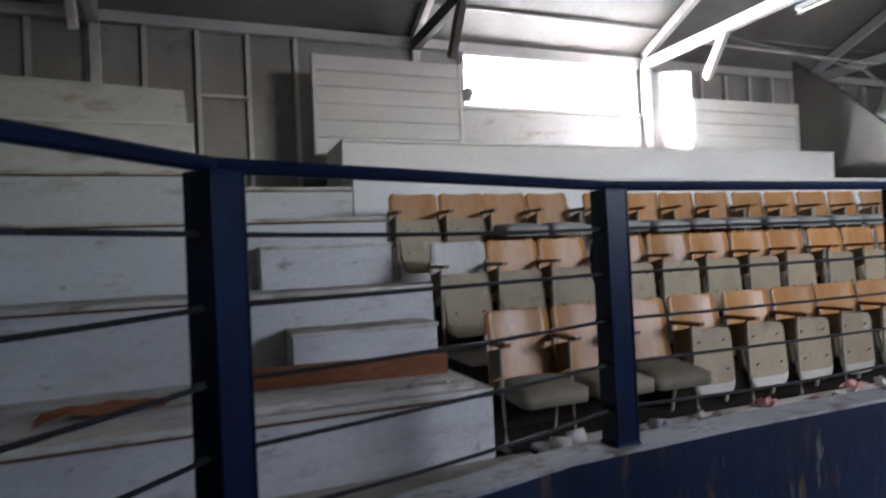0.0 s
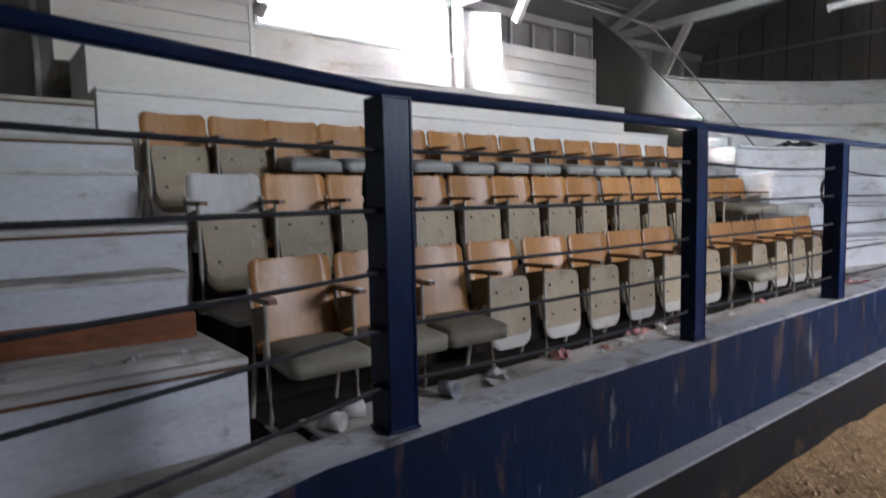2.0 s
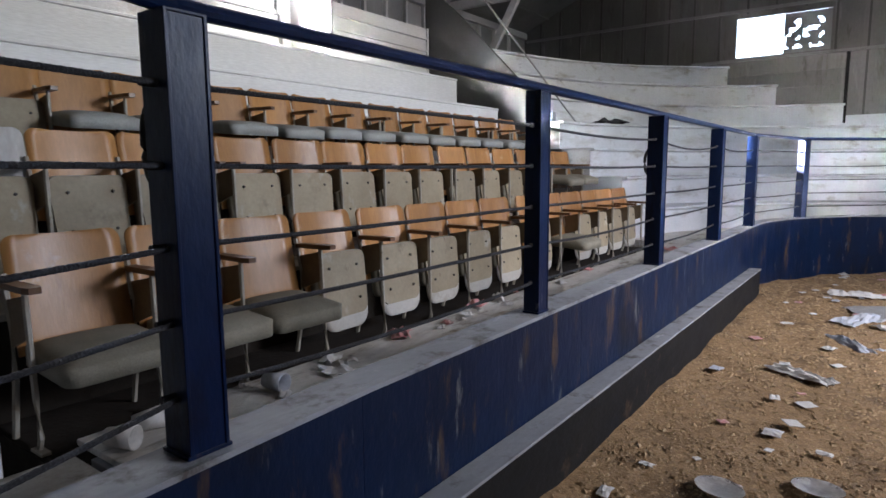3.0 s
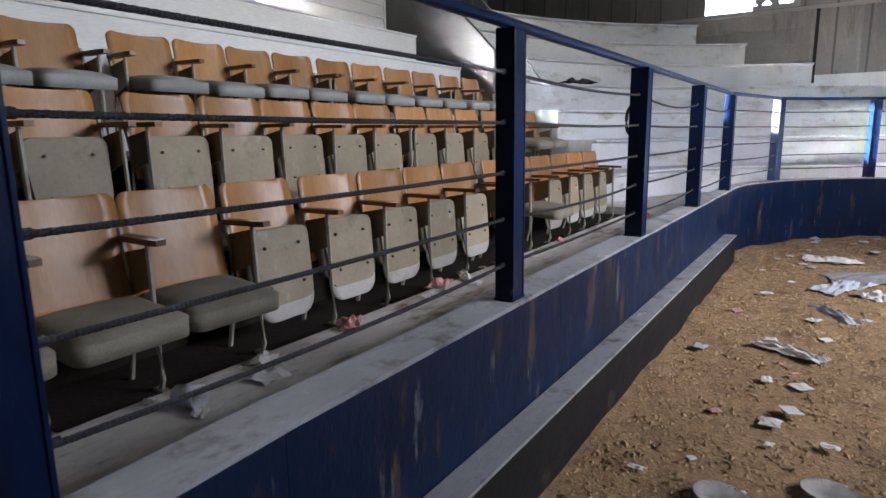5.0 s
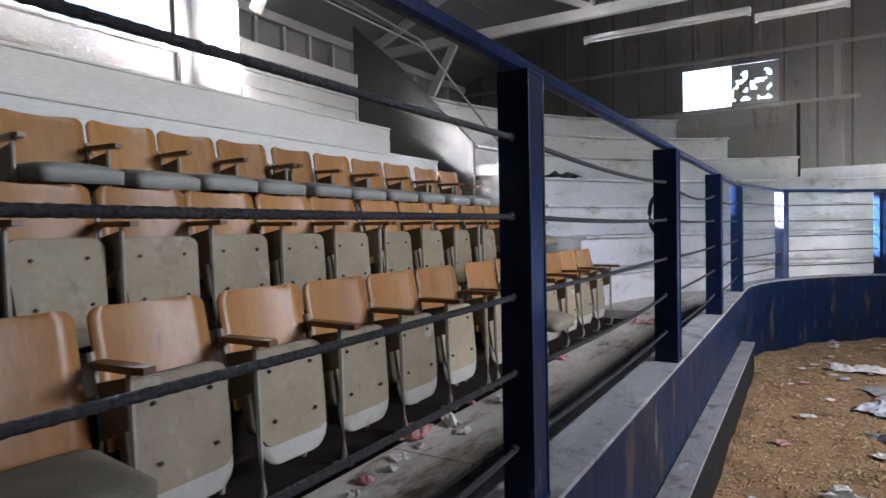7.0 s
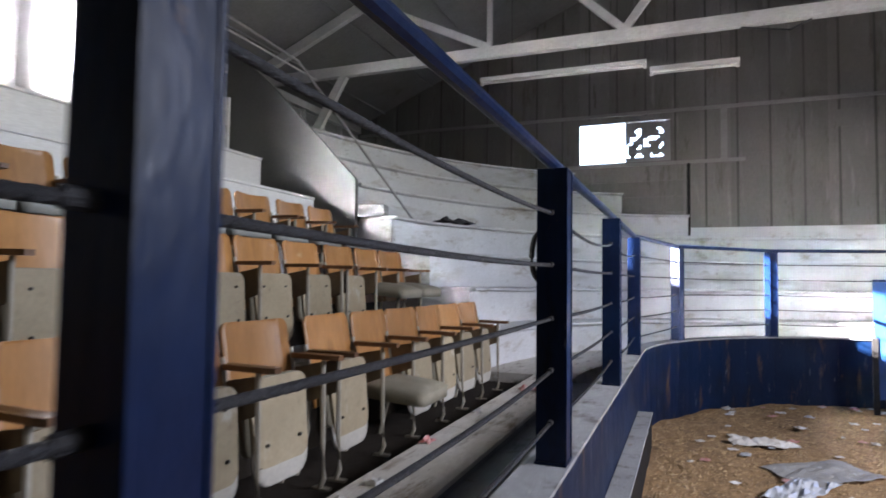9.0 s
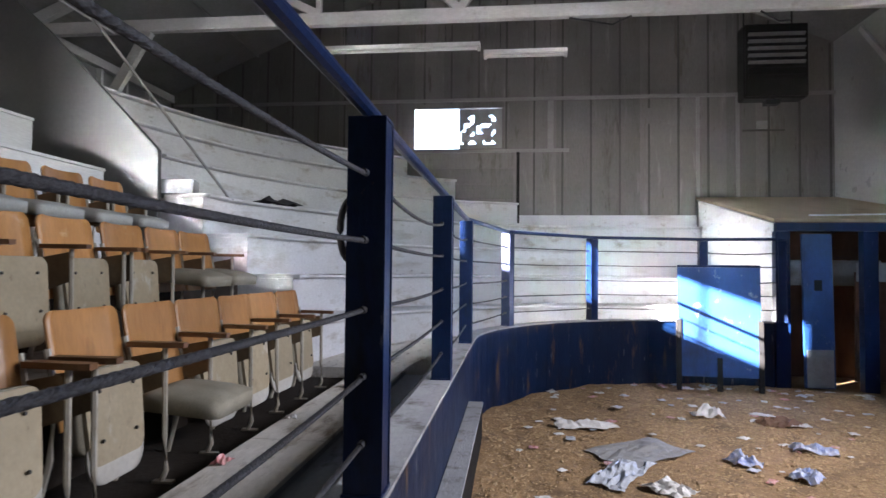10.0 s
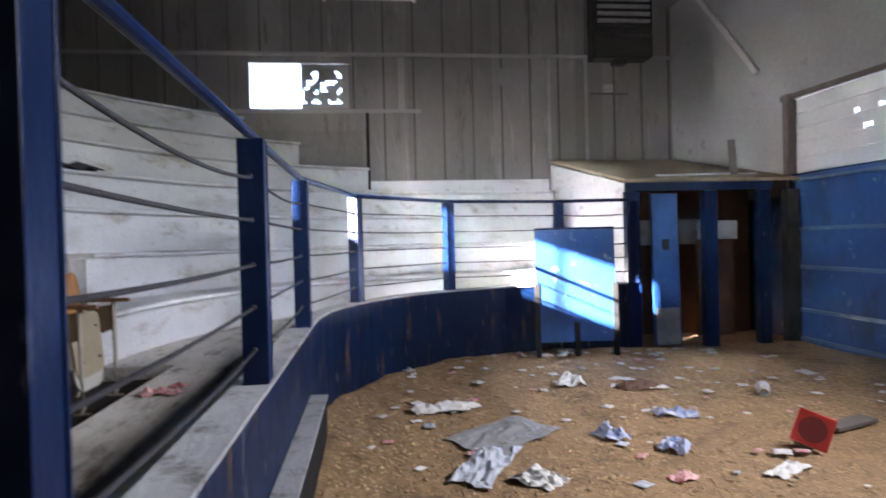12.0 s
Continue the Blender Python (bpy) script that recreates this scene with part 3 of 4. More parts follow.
for x0, x1 in ((W0 + 0.002, 4.873), (4.927, W1 + 0.018)):
    pane = part("pane", box(x0, x1, YB + 0.05, YB + 0.056, WZ0 + 0.034, WZ1 - 0.034), M_GLASS, window)
    pane.visible_shadow = False


def clapboards(x0, x1, y, rows):
    w = thing("clapboard_wall", (0, 0, 0), "white painted clapboard half wall with shadowed laps", "half wall", kind="structure")
    part("backing", box(x0, x1, y + 0.03, y + 0.09, rows[0], rows[-1] - 0.01), M_BOARD, w)
    for z0, z1 in zip(rows, rows[1:]):
        part("clapboard", prism([(y - 0.004, z0 + 0.003), (y + 0.028, z0 + 0.003), (y + 0.028, z1), (y + 0.024, z1)], x0, x1, "x"), M_BOARD, w)
    part("end_trim", box(x0 - 0.05, x0 - 0.001, y - 0.01, y + 0.09, rows[0], rows[-1], 0.003), M_BOARD, w)
    part("end_trim", box(x1 + 0.001, x1 + 0.05, y - 0.01, y + 0.09, rows[0], rows[-1], 0.003), M_BOARD, w)


YC = 7.86
clapboards(1.52, 3.52, YC, [3.11, 3.33, 3.56, 3.78, 4.0, 4.21, 4.42])
clapboards(7.80, 10.12, YC, [3.11, 3.32, 3.53, 3.74, 3.95, 4.16])
jog = thing("side_panel", (0, 0, 0), "sunlit white board panel at the window jog", "wall panel", kind="structure")
part("panel", prism([(7.87, 3.115), (8.785, 3.115), (8.785, 4.86), (7.87, 4.60)], 7.72, 7.745, "x"), M_BOARD, jog)
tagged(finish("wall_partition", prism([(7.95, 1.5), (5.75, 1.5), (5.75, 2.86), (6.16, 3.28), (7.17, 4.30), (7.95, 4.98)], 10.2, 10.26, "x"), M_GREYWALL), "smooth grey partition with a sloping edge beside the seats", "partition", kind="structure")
tagged(finish("floor_upper", box(1.5, 10.2, 7.86, 8.78, 2.95, 3.10), M_DECK), "dusty boarded top landing below the window", "landing", kind="structure")

# end wall of boards and battens, with the hole
wall_e = thing("wall_east", (0, 0, 0), "tall end wall of grey boards with vertical battens", "wall", kind="structure")
HY0, HY1, HZ0, HZ1 = 1.95, 3.70, 3.93, 4.74
for y0, y1, z0, z1 in ((YS - 0.2, HY0, -0.3, None), (HY1, YB + 0.09, -0.3, None), (HY0, HY1, -0.3, HZ0), (HY0, HY1, HZ1, None)):
    n = max(1, round((y1 - y0) / 0.545))
    for k in range(n):
        a, b = y0 + (y1 - y0) * k / n, y0 + (y1 - y0) * (k + 1) / n
        za, zb = (z1, z1) if z1 is not None else (roof_z(a) - 0.002, roof_z(b) - 0.002)
        pts = [(a, z0), (b, z0), (b, zb), (a, za)]
        if a < RIDGE_Y < b and z1 is None:
            pts.insert(3, (RIDGE_Y, RIDGE - 0.002))
        part("wall_board", prism(pts, X1, X1 + 0.05, "x"), M_ENDWALL, wall_e)
y = YS + 0.07
while y < YB:
    if HY0 - 0.05 < y < HY1 + 0.05:
        part("batten", box(X1 - 0.022, X1 - 0.001, y - 0.02, y + 0.02, 2.0, HZ0 - 0.07, 0.002), M_BATTEN, wall_e)
        part("batten", box(X1 - 0.022, X1 - 0.001, y - 0.02, y + 0.02, HZ1 + 0.09, roof_z(y) - 0.05, 0.002), M_BATTEN, wall_e)
    else:
        part("batten", box(X1 - 0.022, X1 - 0.001, y - 0.02, y + 0.02, 2.0, roof_z(y) - 0.05, 0.002), M_BATTEN, wall_e)
    y += 0.545
part("girt", box(X1 - 0.075, X1 - 0.023, YS, YB, 4.86, 4.92, 0.003), M_GIRT, wall_e)
part("girt", box(X1 - 0.075, X1 - 0.023, 0.65, 4.6, 3.84, 3.90, 0.003), M_GIRT, wall_e)
part("girt_post", box(X1 - 0.07, X1 - 0.023, 0.95, 1.06, 3.902, 4.858, 0.003), M_GIRT, wall_e)
part("girt_post", box(X1 - 0.07, X1 - 0.023, 1.60, 1.66, 2.45, 3.838, 0.003), M_BLACK, wall_e)
part("girt_post", box(X1 - 0.07, X1 - 0.023, -1.78, -1.72, 2.45, 4.858, 0.003), M_GIRT, wall_e)
part("girt_post", box(X1 - 0.07, X1 - 0.023, -2.50, -2.44, 2.45, 4.858, 0.003), M_GIRT, wall_e)
for k in range(4):
    part("horizontal_board", box(X1 - 0.05 - 0.006 * (k % 2), X1 - 0.023, 1.67, 6.5, 2.61 + 0.307 * k, 2.91 + 0.307 * k, 0.008), M_ENDWALL, wall_e, "grey horizontal lining board")
part("patch_board", box(X1 - 0.05, X1 - 0.023, -1.25, -0.78, 4.36, 4.66, 0.003), M_ENDWALL, wall_e)
part("white_band", box(X1 - 0.06, X1 - 0.024, -1.72, 2.3, 1.9, 2.60, 0.004), M_WHITE, wall_e, "white painted lower band")
# ragged remains of sheeting in the right half of the hole
rag = random.Random(11)
bm = bmesh.new()
c = 0.042
for i in range(20):
    for j in range(19):
        y, z = HY0 + c * i, HZ0 + c * j
        gap = noise.noise(Vector((i * 0.33, j * 0.33, 2.0))) > 0.16 and 1 < j < 16
        if gap and i > 2:
            continue
        w = 0.5 * c * rag.uniform(0.95, 1.25)
        add_box(bm, X1 + 0.015, X1 + 0.022, y + c / 2 - w, y + c / 2 + w, z + c / 2 - w, z + c / 2 + w)
tagged(part("torn_sheeting", bm, M_SHEATH, wall_e, "torn ragged sheeting across the hole"), kind="stuff")

# south side: blue ring sheeting, added unseen opening above, smooth panel at the corner
wall_s = thing("wall_south", (0, 0, 0), "side wall of satin grey sheeting above the ring", "wall", kind="structure")
part("sheeting", prism([(12.45, 2.0), (X1, 2.0), (X1, roof_z(YS)), (12.45, roof_z(YS))], YS - 0.1, YS, "y"), M_SHEET, wall_s)
part("sheeting", box(X0, 12.448, YS - 0.1, YS, 4.55, roof_z(YS)), M_SHEET, wall_s)
part("sheeting", box(X0, 5.4, YS - 0.1, YS, 2.3, 4.548), M_SHEET, wall_s)
part("sheeting", box(5.402, 8.798, YS - 0.1, YS, 2.3, 2.75), M_SHEET, wall_s)
part("sheeting", box(9.4, 12.448, YS - 0.1, YS, 3.32, 4.548), M_SHEET, wall_s)
part("sheeting", box(8.8, 9.398, YS - 0.1, YS, 2.3, 4.548), M_SHEET, wall_s)
part("lower_wall", box(X0, X1, YS - 0.12, YS - 0.025, -0.3, 1.998), M_BLUE, wall_s)
part("lower_wall", box(X0, 12.448, YS - 0.12, YS - 0.025, 2.0, 2.298), M_BLUE, wall_s)
for k in range(5):
    z = 2.3 + 0.203 * k
    part("joint_cover", box(9.4, 12.44, YS - 0.125, YS - 0.093, z - 0.02, z + 0.03), M_BOARD, wall_s)
    holes = {2: (11.02, 11.16), 3: (10.86, 10.94, 11.22, 11.30)}.get(k, ())
    ends = (9.4, *holes, 12.44)
    for x0, x1 in zip(ends[::2], ends[1::2]):
        part("plank", box(x0, x1, YS - 0.09, YS - 0.055, z + 0.004, z + 0.199, 0.003), M_BOARD, wall_s)
    for x0, x1 in zip(holes[::2], holes[1::2]):
        part("plank_patch", box(x0 + 0.001, x1 - 0.001, YS - 0.09, YS - 0.055, z + 0.07, z + 0.199, 0.003), M_BOARD, wall_s)
part("corner_post", box(12.3, 12.42, YS - 0.04, YS + 0.08, 2.29, 3.40, 0.006), M_TRUSSDARK, wall_s)
part("header", bar((12.5, YS + 0.03, 3.36), (9.0, YS + 0.03, 3.30), 0.05, 0.07), M_TRUSSDARK, wall_s)
part("brace", bar((13.0, YS + 0.05, 3.88), (14.7, YS + 0.05, 5.72), 0.05, 0.09), M_TRUSS, wall_s)
ring_side = thing("ring_side_sheeting", (0, 0, 0), "bright blue painted steel sheeting with horizontal rails", "steel wall", kind="structure")
for k in range(9):
    part("sheet_panel", box(12.28 - 1.5 * (k + 1), 12.28 - 1.5 * k - 0.004, YS - 0.02, YS + 0.005, -0.1, 2.27), M_BLUEBRIGHT, ring_side)
for z in (0.05, 0.44, 1.02, 1.54, 2.2):
    part("rail", box(-2.0, 12.28, YS + 0.006, YS + 0.05, z - 0.022, z + 0.022, 0.004), M_RAILWORN, ring_side)

# west end
wall_w = thing("wall_west", (0, 0, 0), "plain grey end wall", "wall", kind="structure")
for y0, y1, z0, z1 in ((YS - 0.1, YB + 0.1, -0.3, 3.298),):
    part("sheeting", box(X0 - 0.12, X0, y0, y1, z0, z1), M_SHEATH, wall_w)
part("gable", prism([(YS - 0.1, 3.3), (YB + 0.1, 3.3), (YB + 0.1, roof_z(YB + 0.1)), (RIDGE_Y, RIDGE), (YS - 0.1, roof_z(YS - 0.1))], X0 - 0.12, X0, "x"), M_SHEATH, wall_w)


# ---- trusses ----
def truss(x, dark=False):
    mt = M_TRUSSDARK if dark else M_TRUSS
    t = thing("roof_truss", (0, 0, 0), "brown timber roof truss with knee brace" if dark else "white painted timber roof truss with knee braces", "truss", "roof trusses", kind="structure")
    part("bottom_chord", bar((x, YB - 0.02, 4.95), (x, YS + 0.1, 4.95), 0.11, 0.17), mt, t)
    for s, ye in ((1, YB - 0.1), (-1, YS + 0.1)):
        part("top_chord", bar((x, ye, roof_z(ye) - 0.12), (x, RIDGE_Y, RIDGE - 0.12), 0.10, 0.16), M_TRUSS, t)
    for a, b in ((6.4, 4.4), (4.4, 4.4), (2.45, 4.4), (2.45, 0.5), (-1.2, 0.5), (-1.2, -2.6)):
        part("web", bar((x, a, 5.03 if a != 6.4 else roof_z(6.4) - 0.2), (x, b, roof_z(b) - 0.2 if a != 6.4 else 5.03), 0.06, 0.11), M_TRUSS, t)
    part("knee_brace", bar((x, YB - 1.9, 4.88), (x, 7.30 if x < 11 else 7.45, 4.30 if x < 11 else 3.95), 0.09, 0.14), mt, t)
    part("wall_post", box(x - 0.06, x + 0.06, YB - 0.14, YB - 0.045, 3.0 if x < 11 else 2.6, 4.86, 0.005), M_TRUSS, t)
    return t


truss(3.2, True)
truss(7.5)
truss(11.75)
truss(-1.1)


# ---- theatre chairs ----
def rounded_panel(width, height, thick, bow, corner, top_only=False, taper=0.0, bulge=0.0, nx=8, nz=8):
    """An upright panel facing -y, its foot at z = 0, bowed in plan, with rounded corners."""
    bm = bmesh.new()
    front, back = [], []
    low = 0.0 if top_only else corner
    steps = [corner * (1 - math.cos(math.pi / 2 * q / 5)) for q in range(5)]
    levels = ([] if top_only else steps) + [low + (height - corner - low) * j / nz for j in range(nz + 1)] + [height - q for q in steps[::-1]]
    nz = len(levels) - 1
    for z in levels:
        v = z / height
        half = width / 2 * (1 - taper * (1 - v))
        inset = 0.0
        if z > height - corner:
            d = (z - (height - corner)) / corner
            inset = corner * (1 - math.sqrt(max(0.0, 1 - d * d)))
        elif z < corner and not top_only:
            d = (corner - z) / corner
            inset = corner * (1 - math.sqrt(max(0.0, 1 - d * d)))
        f, b = [], []
        for i in range(nx + 1):
            u = 2 * i / nx - 1
            x = u * (half - inset)
            y = bow * (1 - u * u)
            puff = bulge * (1 - u ** 4) * (1 - (2 * v - 1) ** 4)
            f.append(bm.verts.new((x, y - puff, z)))
            b.append(bm.verts.new((x, y + thick, z)))
        front.append(f)
        back.append(b)
    for j in range(nz):
        for i in range(nx):
            bm.faces.new((front[j][i], front[j][i + 1], front[j + 1][i + 1], front[j + 1][i]))
            bm.faces.new((back[j][i + 1], back[j][i], back[j + 1][i], back[j + 1][i + 1]))
        bm.faces.new((front[j][0], front[j + 1][0], back[j + 1][0], back[j][0]))
        bm.faces.new((front[j + 1][nx], front[j][nx], back[j][nx], back[j + 1][nx]))
    for i in range(nx):
        bm.faces.new((front[0][i + 1], front[0][i], back[0][i], back[0][i + 1]))
        bm.faces.new((front[nz][i], front[nz][i + 1], back[nz][i + 1], back[nz][i]))
    return bm


def moved(bm, m):
    bmesh.ops.transform(bm, matrix=m, verts=bm.verts[:])
    return bm


def stanchion(chair, x):
    bm = tube([(x, -0.235, -0.1), (x, -0.262, -0.04), (x, -0.25, 0.12), (x, -0.24, 0.548)], 0.013, 6)
    add_box(bm, x - 0.018, x + 0.018, -0.30, -0.20, -0.1, -0.088)
    part("leg", bm, M_LEG, chair, "cream painted iron leg", smooth=False)
    bm = tube([(x, 0.0, -0.1), (x, -0.06, 0.15), (x, -0.075, 0.42), (x, -0.03, 0.6)], 0.014, 6)
    part("rear_leg", bm, M_LEG, chair)
    part("side_plate", prism([(-0.235, 0.36), (-0.07, 0.30), (-0.07, 0.50), (-0.225, 0.53)], x - 0.006, x + 0.006, "x"), M_SIDE, chair)
    arm = prism([(x - 0.028, -0.06), (x + 0.028, -0.06), (x + 0.032, -0.30), (x + 0.022, -0.345), (x - 0.022, -0.345), (x - 0.032, -0.30)], 0.55, 0.575, "z")
    part("armrest", arm, M_ARM, chair, "dark worn wooden armrest")


def theatre_chair(at, up, label, back=None, last=False, cushion=None, low=None, drop=0.0):
    chair = thing("theatre_chair", at, label, "theatre chair", "rows of theatre chairs")
    b = moved(rounded_panel(0.475, 0.50, 0.013, 0.035, 0.05, top_only=True, nx=8, nz=7), pose(0, -0.10, 0.262, -11))
    part("backrest", b, back or M_PLY, chair, "curved plywood backrest", smooth=True)
    if up:
        m = pose(0, -0.205, 0.10, -7)
        seat = part("seat", moved(rounded_panel(0.425, 0.40, 0.018, 0.0, 0.055, taper=0.12, nx=6, nz=4), m), M_PAN, chair, "folded-up beige seat pan")
        part("lower_pan", moved(rounded_panel(0.392, 0.24, 0.014, 0.0, 0.10, nx=8, nz=3), m @ pose(0, 0.0105, -0.085)), low or M_PAN, seat, "rounded metal pan edge", smooth=True)
        part("cushion", moved(rounded_panel(0.42, 0.35, 0.055, 0.0, 0.05, nx=6, nz=8), m @ pose(0, 0.02, 0.055)), cushion or M_CUSHION, seat, smooth=True)
        for sx in (-0.12, 0.12):
            for sz in (0.10, 0.31):
                bm = bmesh.new()
                bmesh.ops.create_cone(bm, cap_ends=True, segments=8, radius1=0.009, radius2=0.007, depth=0.008, matrix=m @ pose(sx, -0.012, sz, 90))
                part("bolt", bm, M_BOLT, seat)
    else:
        m = pose(0, -0.10, 0.35 - drop, 93)
        seat = part("seat", moved(rounded_panel(0.42, 0.38, 0.02, 0.0, 0.05, nx=6, nz=8), m @ pose(0, 0.0, 0.0)), M_PAN, chair, "lowered seat pan")
        slab = moved(rounded_panel(0.455, 0.42, 0.075, 0.0, 0.055, bulge=0.035, nx=10, nz=10), pose(0, -0.09, 0.42 - drop, 95) @ Matrix.Diagonal((1, -1, 1, 1)))
        moved(slab, pose(0, 0, 0))
        part("cushion", slab, cushion or M_CUSHION, seat, "dusty padded seat cushion", smooth=True)
    stanchion(chair, -0.247)
    if last:
        stanchion(chair, 0.247)
    return chair


ROWS = [
    (3.63, 0.58, (1.79, 2.29, 2.77, 3.30, 3.84, 4.33, 4.83, 5.34, 5.97, 6.48, 6.96, 7.46, 7.94, 8.42), (0, 1, 2, 9)),
    (4.47, 1.07, (1.73, 2.21, 2.69, 3.32, 3.82, 4.32, 4.81, 5.30, 5.87, 6.38, 6.90, 7.45, 7.94, 8.43), (12, 13)),
    (5.38, 1.555, (1.68, 2.17, 2.63, 3.11, 3.80, 4.29, 4.79, 5.29, 5.84, 6.35, 6.90, 7.43, 8.00, 8.55), tuple(range(2, 14))),
]
proto = {}
tilt = random.Random(3)
for r, (yb, zd, lefts, down) in enumerate(ROWS):
    for i, xl in enumerate(lefts):
        up = i not in down
        white = r == 1 and i == 0
        last = i == len(lefts) - 1 or lefts[i + 1] - xl > 0.54
        key = (up, white, last, r)
        m = pose(xl + 0.235, yb, zd, tilt.uniform(-1, 1), 0, tilt.uniform(-2.0, 2.0))
        if key in proto:
            copy_thing(proto[key], m)
        else:
            label = "theatre chair with white plywood back and folded beige seat" if white else (
                "orange plywood theatre chair with its beige seat folded up" if up else "orange plywood theatre chair with its dusty cushion lowered")
            proto[key] = theatre_chair(m, up, label, M_PLYWHITE if white else M_PLY, last, M_CUSHION2 if r == 2 else M_CUSHION, M_PANLOW if r == 0 else None, 0.11 if r == 0 else 0.0)

# ---- ring gate sheet and entrance ----
gate = thing("steel_gate", (11.80, -0.9, 0.02, 0, 3, -4), "blue steel gate sheet leaning before the ring wall", "gate")
part("sheet", box(-0.008, 0.008, -0.5, 0.5, 0.18, 1.57, 0.002), M_BLUEBRIGHT, gate)
for y in (-0.49, 0.0, 0.49):
    part("foot", box(-0.03, 0.03, y - 0.03, y + 0.03, 0.0, 0.42 if y == 0 else 0.9, 0.004), M_BEAM, gate)
part("top_bar", box(-0.02, 0.02, -0.5, 0.5, 1.571, 1.60, 0.004), M_BLUEPOST, gate)

shed = thing("entrance_shed", (0, 0, 0), "low blue-framed entrance shed with a plywood roof", "shed", kind="structure")
part("roof", prism([(12.15, 2.20), (15.62, 2.90), (15.62, 2.94), (12.15, 2.24)], -4.18, -1.70, "y"), M_PLYROOF, shed, "dusty tan plywood roof")
part("side_wall", prism([(12.28, -0.1), (15.6, -0.1), (15.6, 2.86), (12.28, 2.19)], -1.80, -1.74, "y"), M_WHITE, shed, "white painted side wall")
part("header", box(12.16, 12.26, -3.78, -1.74, 2.08, 2.19, 0.005), M_BLUEPOST, shed)
for y0, y1 in ((-1.90, -1.72), (-2.98, -2.80), (-3.74, -3.58), (-4.17, -3.98)):
    part("door_post", box(12.15, 12.28, y0, y1, -0.1, 2.078, 0.006), M_BEAM if y0 < -4 else M_BLUEPOST, shed)
part("inner_wall", box(13.3, 13.36, -4.17, -1.81, -0.1, 2.35), M_BROWN, shed, "dark brown plank wall inside")
part("inner_board", box(13.22, 13.28, -3.6, -2.3, 1.35, 1.72, 0.005), M_WHITE, shed, "whitish cross board")
part("inner_panel", box(12.7, 12.74, -3.55, -2.98, 0.05, 1.55, 0.005), M_BROWN, shed)
part("cross_board", box(12.64, 12.69, -3.56, -2.98, 1.42, 1.68, 0.005), M_WHITE, shed)
part("panel_post", box(12.6, 12.69, -3.16, -3.08, -0.05, 1.41, 0.005), M_RUST, shed)
swing = thing("swing_door", (12.08, -2.22, 0.02, 0, 2, 4), "scuffed light blue steel door standing ajar", "door")
part("leaf", box(-0.02, 0.02, -0.19, 0.19, 0.03, 2.02, 0.004), M_BLUEBRIGHT, swing)
part("latch_hole", box(-0.026, -0.021, -0.05, 0.05, 1.28, 1.42, 0.002), M_BLACK, swing)
part("kick_plate", box(-0.026, -0.021, -0.17, 0.17, 0.04, 0.52, 0.002), M_STEEL, swing)
tagged(finish("broken_plank", bar((12.6, -3.5, 2.32), (12.85, -3.62, 2.85), 0.1, 0.03), M_TRUSSDARK), "splintered grey plank propped on the shed roof", "plank")
tagged(finish("roof_strip", bar((12.5, -2.3, 2.315), (12.7, -3.9, 2.35), 0.05, 0.03), M_BOARD), "pale wooden strip lying on the shed roof", "plank")

# ---- hanging heater and lamps ----
heater = thing("unit_heater", (13.1, -2.13, 4.62), "black enamelled unit heater hung from the trusses", "heater")
part("case", box(0.03, 0.34, -0.46, 0.44, -0.50, 0.62, 0.04), M_BLACK, heater)
part("front_frame", box(0.0, 0.029, -0.45, 0.43, -0.48, 0.6, 0.01), M_BLACK, heater)
for k in range(7):
    part("louvre", moved(box(-0.06, 0.0, -0.40, 0.40, -0.004, 0.004), pose(-0.002, 0, 0.42 - 0.105 * k, 0, 35)), M_STEEL if k < 5 else M_BLACK, heater)
for y in (-0.35, 0.35):
    part("hanger", tube([(0.3, y, 0.62), (0.3, y, roof_z(-2.13 + y) - 4.62)], 0.012, 6), M_BLACK, heater)
part("pilot_box", box(0.1, 0.26, -0.1, 0.1, -0.57, -0.501, 0.005), M_BLACK, heater)


def tube_lamp(x, y0, y1, z):
    lamp = thing("fluorescent_fixture", (x, (y0 + y1) / 2, z), "long white unlit fluorescent strip fixture", "light fixture", "strip lights")
    h = (y1 - y0) / 2
    part("housing", box(-0.06, 0.06, -h, h, 0.0, 0.06, 0.008), M_FIXTURE, lamp)
    part("tube", tube([(0, -h + 0.04, -0.022), (0, h - 0.04, -0.022)], 0.018, 8), M_FIXTURE, lamp, smooth=True)
    for y in (-h + 0.02, h - 0.02):
        part("end_cap", box(-0.03, 0.03, y - 0.02, y + 0.02, -0.05, 0.0, 0.004), M_FIXTURE, lamp)
    for y in (-h * 0.6, h * 0.6):
        part("hanger", tube([(0, y, 0.06), (0, y, roof_z((y0 + y1) / 2 + y) - z)], 0.003, 5), M_BLACK, lamp)


tube_lamp(12.0, 2.18, 4.61, 4.60)
tube_lamp(12.0, 1.0, 2.13, 4.48)
tube_lamp(7.2, 3.0, 5.44, 4.60)
flood = thing("clamp_lamp", (3.98, 8.55, 4.22), "small unlit clamp flood lamp beside the window", "lamp")
bm = bmesh.new()
bmesh.ops.create_cone(bm, cap_ends=True, segments=16, radius1=0.12, radius2=0.05, depth=0.15, matrix=pose(0, 0, 0, 70, 0, 20))
part("shade", bm, M_STEEL, flood)
part("stem", tube([(0, 0.06, 0.02), (-0.05, 0.2, 0.2), (-0.08, 0.23, 0.5)], 0.015), M_BLACK, flood)
tagged(finish("stay_rod", tube([(7.6, 6.9, 4.82), (9.2, 6.0, 4.15), (11.0, 5.2, 2.3)], 0.016, 6), M_STEEL), "thin bent conduit hanging from the truss", "conduit")
